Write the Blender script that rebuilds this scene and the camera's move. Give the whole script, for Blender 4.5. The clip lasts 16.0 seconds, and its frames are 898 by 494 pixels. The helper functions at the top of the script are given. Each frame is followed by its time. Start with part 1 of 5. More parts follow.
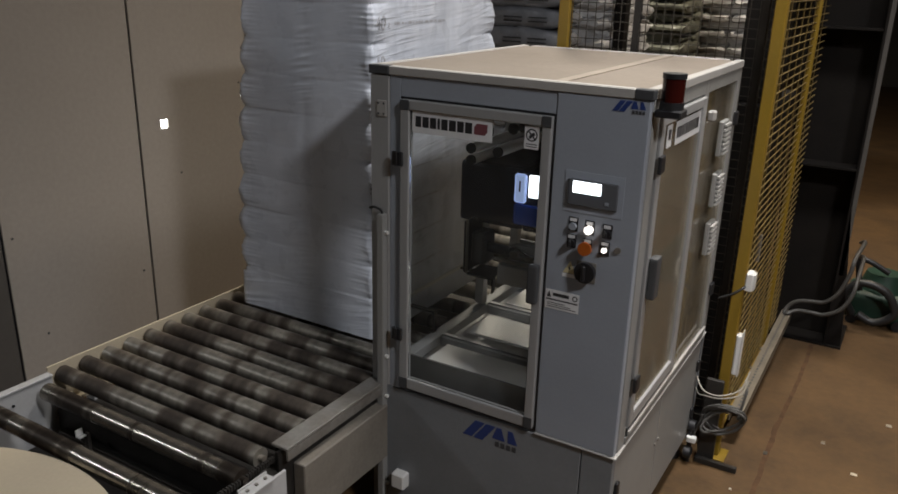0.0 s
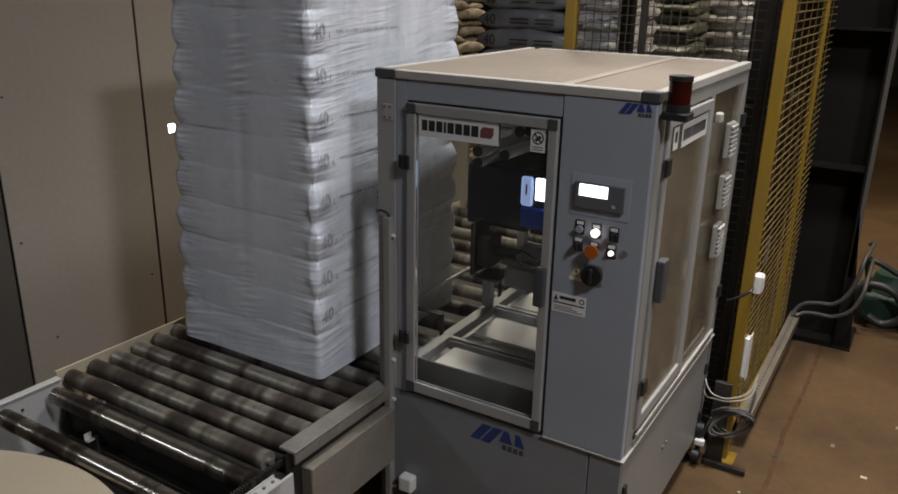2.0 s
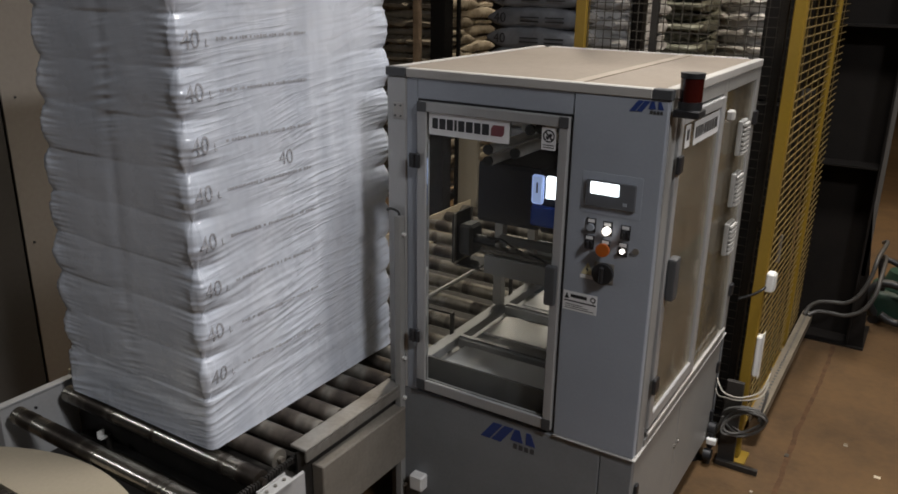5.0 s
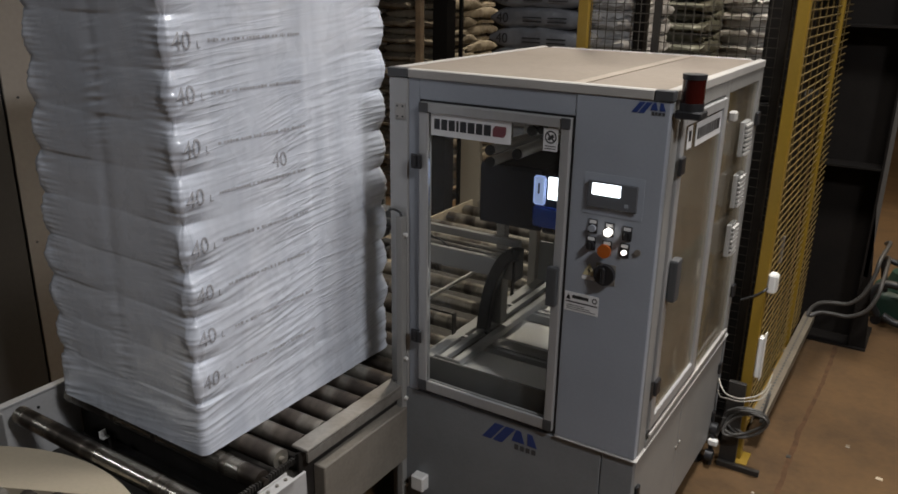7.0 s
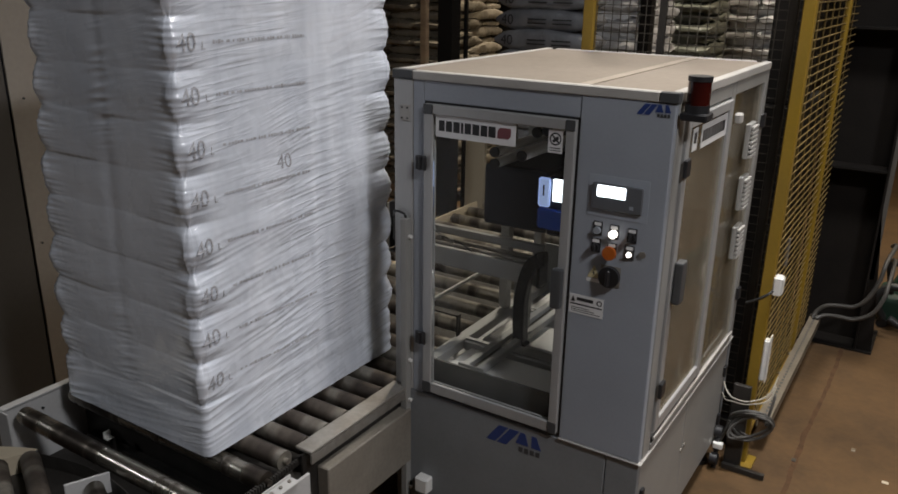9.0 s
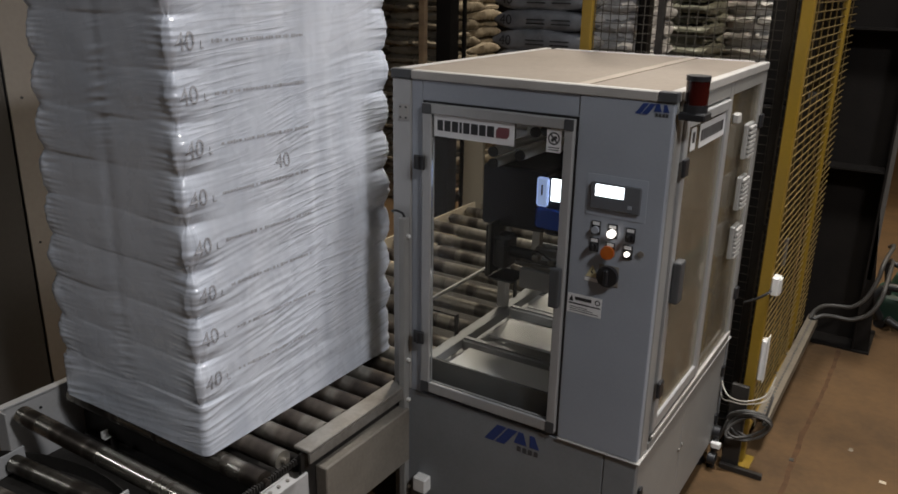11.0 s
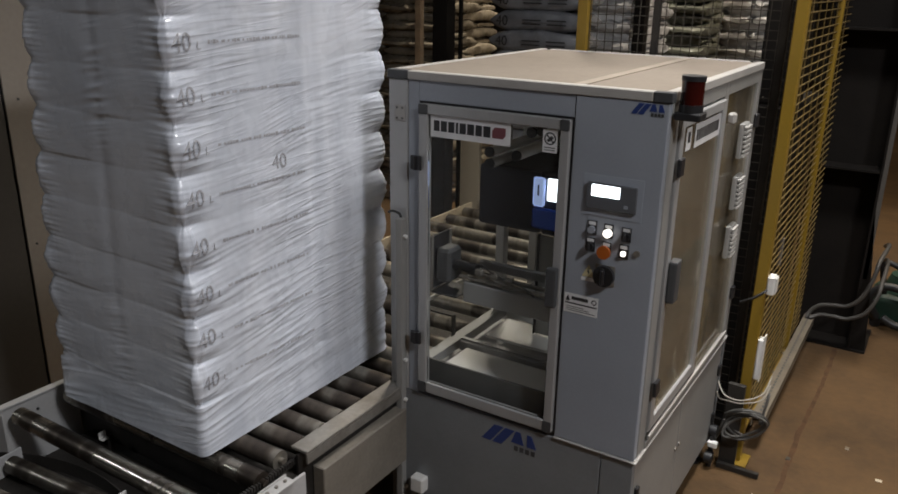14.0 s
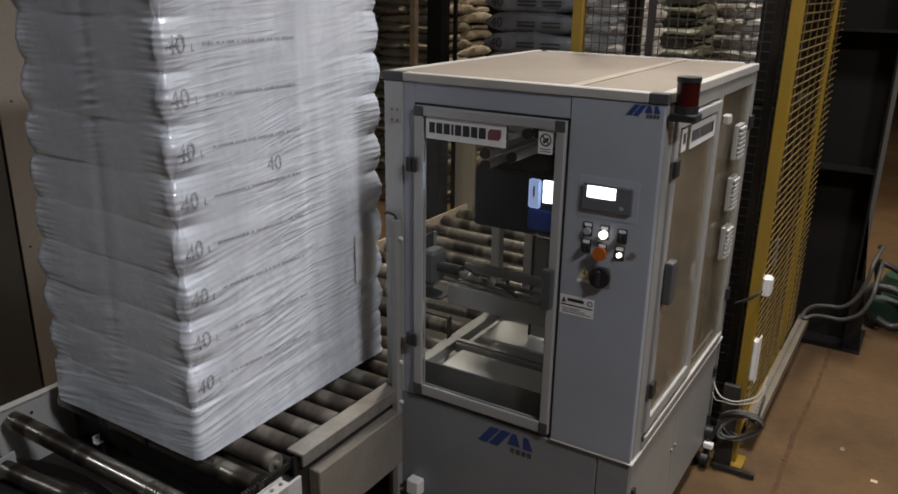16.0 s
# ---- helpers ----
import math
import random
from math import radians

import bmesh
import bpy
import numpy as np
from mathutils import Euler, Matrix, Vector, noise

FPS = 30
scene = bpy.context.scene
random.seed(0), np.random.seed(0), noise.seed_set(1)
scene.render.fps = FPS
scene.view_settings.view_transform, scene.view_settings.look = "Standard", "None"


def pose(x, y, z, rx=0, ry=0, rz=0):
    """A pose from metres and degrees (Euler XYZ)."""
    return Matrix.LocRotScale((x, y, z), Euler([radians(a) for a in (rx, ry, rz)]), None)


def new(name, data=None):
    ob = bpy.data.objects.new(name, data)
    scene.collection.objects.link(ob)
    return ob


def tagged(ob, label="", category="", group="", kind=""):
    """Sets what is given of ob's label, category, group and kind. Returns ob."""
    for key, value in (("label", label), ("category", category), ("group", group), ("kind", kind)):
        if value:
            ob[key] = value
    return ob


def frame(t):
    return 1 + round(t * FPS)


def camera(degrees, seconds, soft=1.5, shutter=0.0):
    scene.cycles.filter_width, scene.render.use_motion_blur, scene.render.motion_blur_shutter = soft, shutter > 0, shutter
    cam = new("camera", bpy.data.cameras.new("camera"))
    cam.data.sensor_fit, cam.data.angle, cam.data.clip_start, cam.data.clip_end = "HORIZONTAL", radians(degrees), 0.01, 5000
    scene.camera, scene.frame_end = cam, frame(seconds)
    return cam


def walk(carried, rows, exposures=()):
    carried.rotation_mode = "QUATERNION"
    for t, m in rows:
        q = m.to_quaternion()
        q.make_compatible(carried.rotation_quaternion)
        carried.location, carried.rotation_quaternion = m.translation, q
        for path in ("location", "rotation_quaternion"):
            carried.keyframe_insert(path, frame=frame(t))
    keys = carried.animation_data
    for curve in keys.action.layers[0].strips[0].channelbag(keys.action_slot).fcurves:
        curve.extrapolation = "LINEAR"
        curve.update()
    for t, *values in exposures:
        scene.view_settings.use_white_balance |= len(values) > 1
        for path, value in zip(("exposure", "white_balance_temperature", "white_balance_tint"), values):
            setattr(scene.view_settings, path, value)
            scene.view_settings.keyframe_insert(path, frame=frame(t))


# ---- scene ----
PATH = [
    (0.0, 1.7467, -2.3546, 2.2539, 31.101, -18.903, -1.424),
    (0.5, 1.7476, -2.3523, 2.2552, 31.387, -18.848, -1.254),
    (1.0, 1.7490, -2.3523, 2.2558, 31.408, -18.675, -1.125),
    (1.5, 1.7479, -2.3578, 2.2521, 31.456, -18.495, -1.034),
    (2.0, 1.7490, -2.3523, 2.2578, 31.561, -18.753, -1.081),
    (2.5, 1.7489, -2.3504, 2.2580, 31.670, -18.962, -1.052),
    (3.0, 1.7461, -2.3513, 2.2543, 31.779, -18.804, -0.972),
    (3.5, 1.7464, -2.3518, 2.2546, 32.013, -18.742, -0.842),
    (4.0, 1.7470, -2.3538, 2.2543, 32.156, -18.853, -0.755),
    (6.5, 1.7464, -2.3522, 2.2536, 32.321, -18.736, -0.885),
    (7.0, 1.7488, -2.3518, 2.2584, 32.432, -18.854, -0.840),
    (7.5, 1.7498, -2.3548, 2.2552, 32.924, -18.503, -0.487),
    (8.0, 1.7503, -2.3577, 2.2526, 32.717, -18.635, -0.817),
    (8.5, 1.7483, -2.3537, 2.2544, 32.828, -18.799, -0.945),
    (9.0, 1.7467, -2.3487, 2.2576, 32.778, -18.739, -0.862),
    (11.5, 1.7476, -2.3542, 2.2530, 32.593, -18.633, -0.983),
    (12.0, 1.7498, -2.3572, 2.2549, 32.417, -18.528, -0.931),
    (12.5, 1.7488, -2.3530, 2.2557, 32.240, -18.516, -0.799),
    (13.0, 1.7482, -2.3582, 2.2511, 32.257, -18.330, -0.742),
    (13.5, 1.7475, -2.3538, 2.2540, 32.285, -18.640, -0.943),
    (14.0, 1.7514, -2.3561, 2.2534, 32.406, -18.624, -0.874),
    (14.5, 1.7471, -2.3549, 2.2515, 32.363, -18.476, -0.873),
    (15.0, 1.7478, -2.3519, 2.2524, 32.317, -18.500, -0.745),
    (15.5, 1.7488, -2.3527, 2.2534, 32.167, -18.359, -0.627),
    (16.0, 1.7466, -2.3544, 2.2508, 31.998, -18.464, -0.855),
]
cam = camera(59.4, 16.0, soft=1.7)
walk(cam, [(t, pose(x, y, z, 90 + p, r, w)) for t, x, y, z, w, p, r in PATH])

# ---- world and lamps ----
world = bpy.data.worlds.new("hall_world")
scene.world = world
world.use_nodes = True
world.node_tree.nodes["Background"].inputs[0].default_value = (0.9, 0.95, 1.0, 1)
world.node_tree.nodes["Background"].inputs[1].default_value = 0.004


def high_bay(x, y, z, watts, colour, beam, size=0.85):
    """The light of a lamp that hangs from the roof and shines straight down."""
    data = bpy.data.lights.new("high_bay_light", "AREA")
    data.shape, data.size, data.energy, data.color, data.spread = "DISK", size, watts, colour, radians(beam)
    ob = new("high_bay_light", data)
    ob.matrix_world = pose(x, y, z)
    return ob


LAMPS = [(1.75, 0.7, 6.0, 70, (1.0, 0.97, 0.95), 85), (2.2, 5.0, 6.4, 165, (1.0, 0.85, 0.66), 160),
         (-1.4, 4.2, 6.2, 210, (1.0, 0.90, 0.76), 150), (4.5, -2.0, 5.4, 228, (0.97, 0.97, 1.0), 170),
         (-6.5, -5.0, 5.2, 108, (0.92, 0.96, 1.0), 170)]
for x, y, z, watts, colour, beam in LAMPS:
    high_bay(x, y, z, watts, colour, beam)


# ---- materials ----
def mat(name, colour, rough=0.5, metal=0.0, vary=0.12, scale=6.0, bump=0.02, fine=60.0, stain=None, spec=0.5, stretch=None, rnd=0.0):
    """A procedural surface: base colour with coarse and fine variation, wear and bump."""
    m = bpy.data.materials.new(name)
    m.use_nodes = True
    nt = m.node_tree
    n, l = nt.nodes, nt.links
    b = n["Principled BSDF"]
    tc = n.new("ShaderNodeTexCoord")
    mp = n.new("ShaderNodeMapping")
    l.new(tc.outputs["Object"], mp.inputs[0])
    if stretch:
        mp.inputs["Scale"].default_value = stretch
    big = n.new("ShaderNodeTexNoise")
    big.inputs["Scale"].default_value, big.inputs["Detail"].default_value = scale, 5
    small = n.new("ShaderNodeTexNoise")
    small.inputs["Scale"].default_value, small.inputs["Detail"].default_value = fine, 3
    l.new(mp.outputs[0], big.inputs[0])
    l.new(mp.outputs[0], small.inputs[0])
    ramp = n.new("ShaderNodeMapRange")
    ramp.inputs[1].default_value, ramp.inputs[2].default_value = 0.35, 0.7
    ramp.inputs[3].default_value, ramp.inputs[4].default_value = 0, 1
    l.new(big.outputs[0], ramp.inputs[0])
    mix = n.new("ShaderNodeMix")
    mix.data_type = "RGBA"
    dark = stain or tuple(c * (1 - vary * 2) for c in colour)
    mix.inputs[6].default_value, mix.inputs[7].default_value = (*colour, 1), (*dark, 1)
    mul = n.new("ShaderNodeMath")
    mul.operation = "MULTIPLY"
    mul.inputs[1].default_value = 1.0 if stain is None else vary * 3
    l.new(ramp.outputs[0], mul.inputs[0])
    l.new(mul.outputs[0], mix.inputs[0])
    hsv = n.new("ShaderNodeHueSaturation")
    l.new(mix.outputs[2], hsv.inputs["Color"])
    vr = n.new("ShaderNodeMapRange")
    vr.inputs[3].default_value, vr.inputs[4].default_value = 1 - vary, 1 + vary
    l.new(small.outputs[0], vr.inputs[0])
    if rnd:
        oi = n.new("ShaderNodeObjectInfo")
        rr = n.new("ShaderNodeMapRange")
        rr.inputs[3].default_value, rr.inputs[4].default_value = 1 - rnd, 1 + rnd
        l.new(oi.outputs["Random"], rr.inputs[0])
        mm = n.new("ShaderNodeMath")
        mm.operation = "MULTIPLY"
        l.new(vr.outputs[0], mm.inputs[0])
        l.new(rr.outputs[0], mm.inputs[1])
        l.new(mm.outputs[0], hsv.inputs["Value"])
    else:
        l.new(vr.outputs[0], hsv.inputs["Value"])
    l.new(hsv.outputs[0], b.inputs["Base Color"])
    rg = n.new("ShaderNodeMapRange")
    rg.inputs[3].default_value, rg.inputs[4].default_value = max(0.03, rough - 0.1), min(1, rough + 0.12)
    l.new(big.outputs[0], rg.inputs[0])
    l.new(rg.outputs[0], b.inputs["Roughness"])
    b.inputs["Metallic"].default_value = metal
    b.inputs["Specular IOR Level"].default_value = spec
    if bump:
        bp = n.new("ShaderNodeBump")
        bp.inputs["Strength"].default_value, bp.inputs["Distance"].default_value = 0.5, bump * 0.1
        l.new(small.outputs[0], bp.inputs["Height"])
        l.new(bp.outputs[0], b.inputs["Normal"])
    return m


def glow(name, colour, power):
    m = bpy.data.materials.new(name)
    m.use_nodes = True
    b = m.node_tree.nodes["Principled BSDF"]
    b.inputs["Base Color"].default_value = (*[min(1, c) for c in colour], 1)
    b.inputs["Emission Color"].default_value = (*colour, 1)
    b.inputs["Emission Strength"].default_value = power
    b.inputs["Roughness"].default_value = 0.3
    return m


def glass_mat(name, tint, haze=0.06, rough=0.03, veil=(0.7, 0.68, 0.63)):
    """Thin clear sheet: see-through, Fresnel mirror gloss, and a veil of dust and painted reflection."""
    m = bpy.data.materials.new(name)
    m.use_nodes = True
    n, l = m.node_tree.nodes, m.node_tree.links
    n.remove(n["Principled BSDF"])
    out = n["Material Output"]
    tr = n.new("ShaderNodeBsdfTransparent")
    tr.inputs[0].default_value = (*tint, 1)
    gl = n.new("ShaderNodeBsdfGlossy")
    gl.inputs["Roughness"].default_value = rough
    df = n.new("ShaderNodeBsdfDiffuse")
    df.inputs[0].default_value = (*veil, 1)
    fr = n.new("ShaderNodeFresnel")
    fr.inputs[0].default_value = 1.22
    a = n.new("ShaderNodeMixShader")
    l.new(fr.outputs[0], a.inputs[0])
    l.new(tr.outputs[0], a.inputs[1])
    l.new(gl.outputs[0], a.inputs[2])
    c = n.new("ShaderNodeMixShader")
    no = n.new("ShaderNodeTexNoise")
    no.inputs["Scale"].default_value, no.inputs["Detail"].default_value = 4.0, 6
    mr = n.new("ShaderNodeMapRange")
    mr.inputs[3].default_value, mr.inputs[4].default_value = 0.0, haze * 2
    l.new(no.outputs[0], mr.inputs[0])
    l.new(mr.outputs[0], c.inputs[0])
    l.new(a.outputs[0], c.inputs[1])
    l.new(df.outputs[0], c.inputs[2])
    l.new(c.outputs[0], out.inputs[0])
    return m


def film_mat():
    """Stretch film over bags: milky and glossy, in places drawn into fine folds round the load."""
    m = bpy.data.materials.new("stretch_film")
    m.use_nodes = True
    n, l = m.node_tree.nodes, m.node_tree.links
    b = n["Principled BSDF"]
    tc = n.new("ShaderNodeTexCoord")

    def tex(scale, detail, stretch=(1, 1, 1), turn=(0, 0, 0), distortion=0.0):
        lean = n.new("ShaderNodeMapping")
        lean.inputs["Rotation"].default_value = [radians(v) for v in turn]
        l.new(tc.outputs["Object"], lean.inputs[0])
        mp = n.new("ShaderNodeMapping")
        mp.inputs["Scale"].default_value = stretch
        l.new(lean.outputs[0], mp.inputs[0])
        t = n.new("ShaderNodeTexNoise")
        t.inputs["Scale"].default_value, t.inputs["Detail"].default_value, t.inputs["Distortion"].default_value = scale, detail, distortion
        l.new(mp.outputs[0], t.inputs[0])
        return t.outputs[0]

    def ridge(src, width):
        """Thin crests along the middle level of a noise: single taut folds."""
        off = n.new("ShaderNodeMath")
        off.operation = "SUBTRACT"
        off.inputs[1].default_value = 0.5
        l.new(src, off.inputs[0])
        ab = n.new("ShaderNodeMath")
        ab.operation = "ABSOLUTE"
        l.new(off.outputs[0], ab.inputs[0])
        return ranged(ab.outputs[0], 0.0, width, 1.0, 0.0)

    def ranged(src, a0, a1, b0, b1):
        mr = n.new("ShaderNodeMapRange")
        for i, v in enumerate((a0, a1, b0, b1)):
            mr.inputs[i + 1].default_value = v
        l.new(src, mr.inputs[0])
        return mr.outputs[0]

    def times(p, q):
        mu = n.new("ShaderNodeMath")
        mu.operation = "MULTIPLY"
        l.new(p, mu.inputs[0])
        l.new(q, mu.inputs[1])
        return mu.outputs[0]

    big = tex(2.5, 2, (1.2, 4.0, 0.5))
    mix = n.new("ShaderNodeMix")
    mix.data_type = "RGBA"
    mix.inputs[6].default_value, mix.inputs[7].default_value = (0.68, 0.72, 0.80, 1), (0.80, 0.835, 0.91, 1)
    l.new(ranged(big, 0.35, 0.65, 0, 1), mix.inputs[0])
    l.new(mix.outputs[2], b.inputs["Base Color"])
    l.new(ranged(tex(4.0, 3, (1.6, 1.6, 0.5)), 0.3, 0.7, 0.92, 1.0), b.inputs["Alpha"])
    l.new(ranged(tex(9.0, 4), 0.3, 0.7, 0.20, 0.40), b.inputs["Roughness"])
    b.inputs["Specular IOR Level"].default_value = 0.6
    b.inputs["Coat Weight"].default_value, b.inputs["Coat Roughness"].default_value = 0.9, 0.10
    folds = ridge(tex(1.5, 1.5, (1.5, 1.5, 24), (-5, 3, 0), 0.25), 0.11)
    folds2 = ridge(tex(1.5, 1, (1.6, 1.6, 34), (-16, 10, 0), 0.2), 0.11)
    gate = ranged(tex(2.0, 2), 0.42, 0.66, 0.03, 1.0)
    gate2 = ranged(tex(2.6, 2, (1, 1, 0.6)), 0.46, 0.66, 0.0, 0.9)
    sep = n.new("ShaderNodeSeparateXYZ")
    l.new(tc.outputs["Object"], sep.inputs[0])
    side = n.new("ShaderNodeMath")
    side.operation = "MAXIMUM"
    l.new(ranged(sep.outputs[1], 0.0, 0.05, 0.10, 1.0), side.inputs[0])
    l.new(ranged(sep.outputs[2], 0.10, 0.30, 0.9, 0.0), side.inputs[1])
    gate, gate2 = times(gate, side.outputs[0]), times(gate2, side.outputs[0])
    add = n.new("ShaderNodeMath")
    l.new(times(folds, gate), add.inputs[0])
    l.new(times(folds2, gate2), add.inputs[1])
    puckers = tex(8.0, 2)

    def relief(fold, pucker):
        p = n.new("ShaderNodeBump")
        p.inputs["Strength"].default_value, p.inputs["Distance"].default_value = 0.8, fold
        l.new(add.outputs[0], p.inputs["Height"])
        q = n.new("ShaderNodeBump")
        q.inputs["Strength"].default_value, q.inputs["Distance"].default_value = 0.45, pucker
        l.new(puckers, q.inputs["Height"])
        l.new(p.outputs[0], q.inputs["Normal"])
        return q.outputs[0]

    l.new(relief(0.0021, 0.008), b.inputs["Normal"])
    l.new(relief(0.0042, 0.014), b.inputs["Coat Normal"])
    return m


def roller_mat(name="roller_steel", shift=0.01, bright=0.80, rough=0.42, low=2.3, metal=0.55):
    """Steel roller: dark oxide with rubbed bright bands along its length."""
    m = bpy.data.materials.new(name)
    m.use_nodes = True
    n, l = m.node_tree.nodes, m.node_tree.links
    b = n["Principled BSDF"]
    tc = n.new("ShaderNodeTexCoord")
    oi = n.new("ShaderNodeObjectInfo")
    add = n.new("ShaderNodeVectorMath")
    sc = n.new("ShaderNodeVectorMath")
    sc.operation = "SCALE"
    sc.inputs[0].default_value = (3, 11, 7)
    l.new(oi.outputs["Random"], sc.inputs[3])
    l.new(tc.outputs["Object"], add.inputs[0])
    l.new(sc.outputs[0], add.inputs[1])
    mp = n.new("ShaderNodeMapping")
    mp.inputs["Scale"].default_value = (7.0, 0.4, 0.4)
    l.new(add.outputs[0], mp.inputs[0])
    bands = n.new("ShaderNodeTexNoise")
    bands.inputs["Scale"].default_value, bands.inputs["Detail"].default_value = 1.0, 2
    l.new(mp.outputs[0], bands.inputs[0])
    grain = n.new("ShaderNodeTexNoise")
    grain.inputs["Scale"].default_value, grain.inputs["Detail"].default_value = 32, 5
    l.new(tc.outputs["Object"], grain.inputs[0])
    ramp = n.new("ShaderNodeValToRGB")
    e = ramp.color_ramp.elements
    e[0].position, e[0].color = 0.42 - shift, (0.040 * low, 0.032 * low, 0.026 * low, 1)
    e[1].position, e[1].color = 0.57 - shift, (0.50 * bright, 0.46 * bright, 0.39 * bright, 1)
    mid = e.new(0.49 - shift)
    mid.color = (0.075 * low, 0.062 * low, 0.05 * low, 1)
    l.new(bands.outputs[0], ramp.inputs[0])
    mixg = n.new("ShaderNodeMix")
    mixg.data_type, mixg.blend_type = "RGBA", "MULTIPLY"
    mixg.inputs[0].default_value = 0.75
    l.new(ramp.outputs[0], mixg.inputs[6])
    l.new(grain.outputs[0], mixg.inputs[7])
    l.new(mixg.outputs[2], b.inputs["Base Color"])
    mr = n.new("ShaderNodeMapRange")
    mr.inputs[1].default_value, mr.inputs[2].default_value = 0.46 - shift, 0.54 - shift
    mr.inputs[3].default_value, mr.inputs[4].default_value = min(0.62, rough * 2), rough
    l.new(bands.outputs[0], mr.inputs[0])
    l.new(mr.outputs[0], b.inputs["Roughness"])
    b.inputs["Metallic"].default_value = metal
    return m


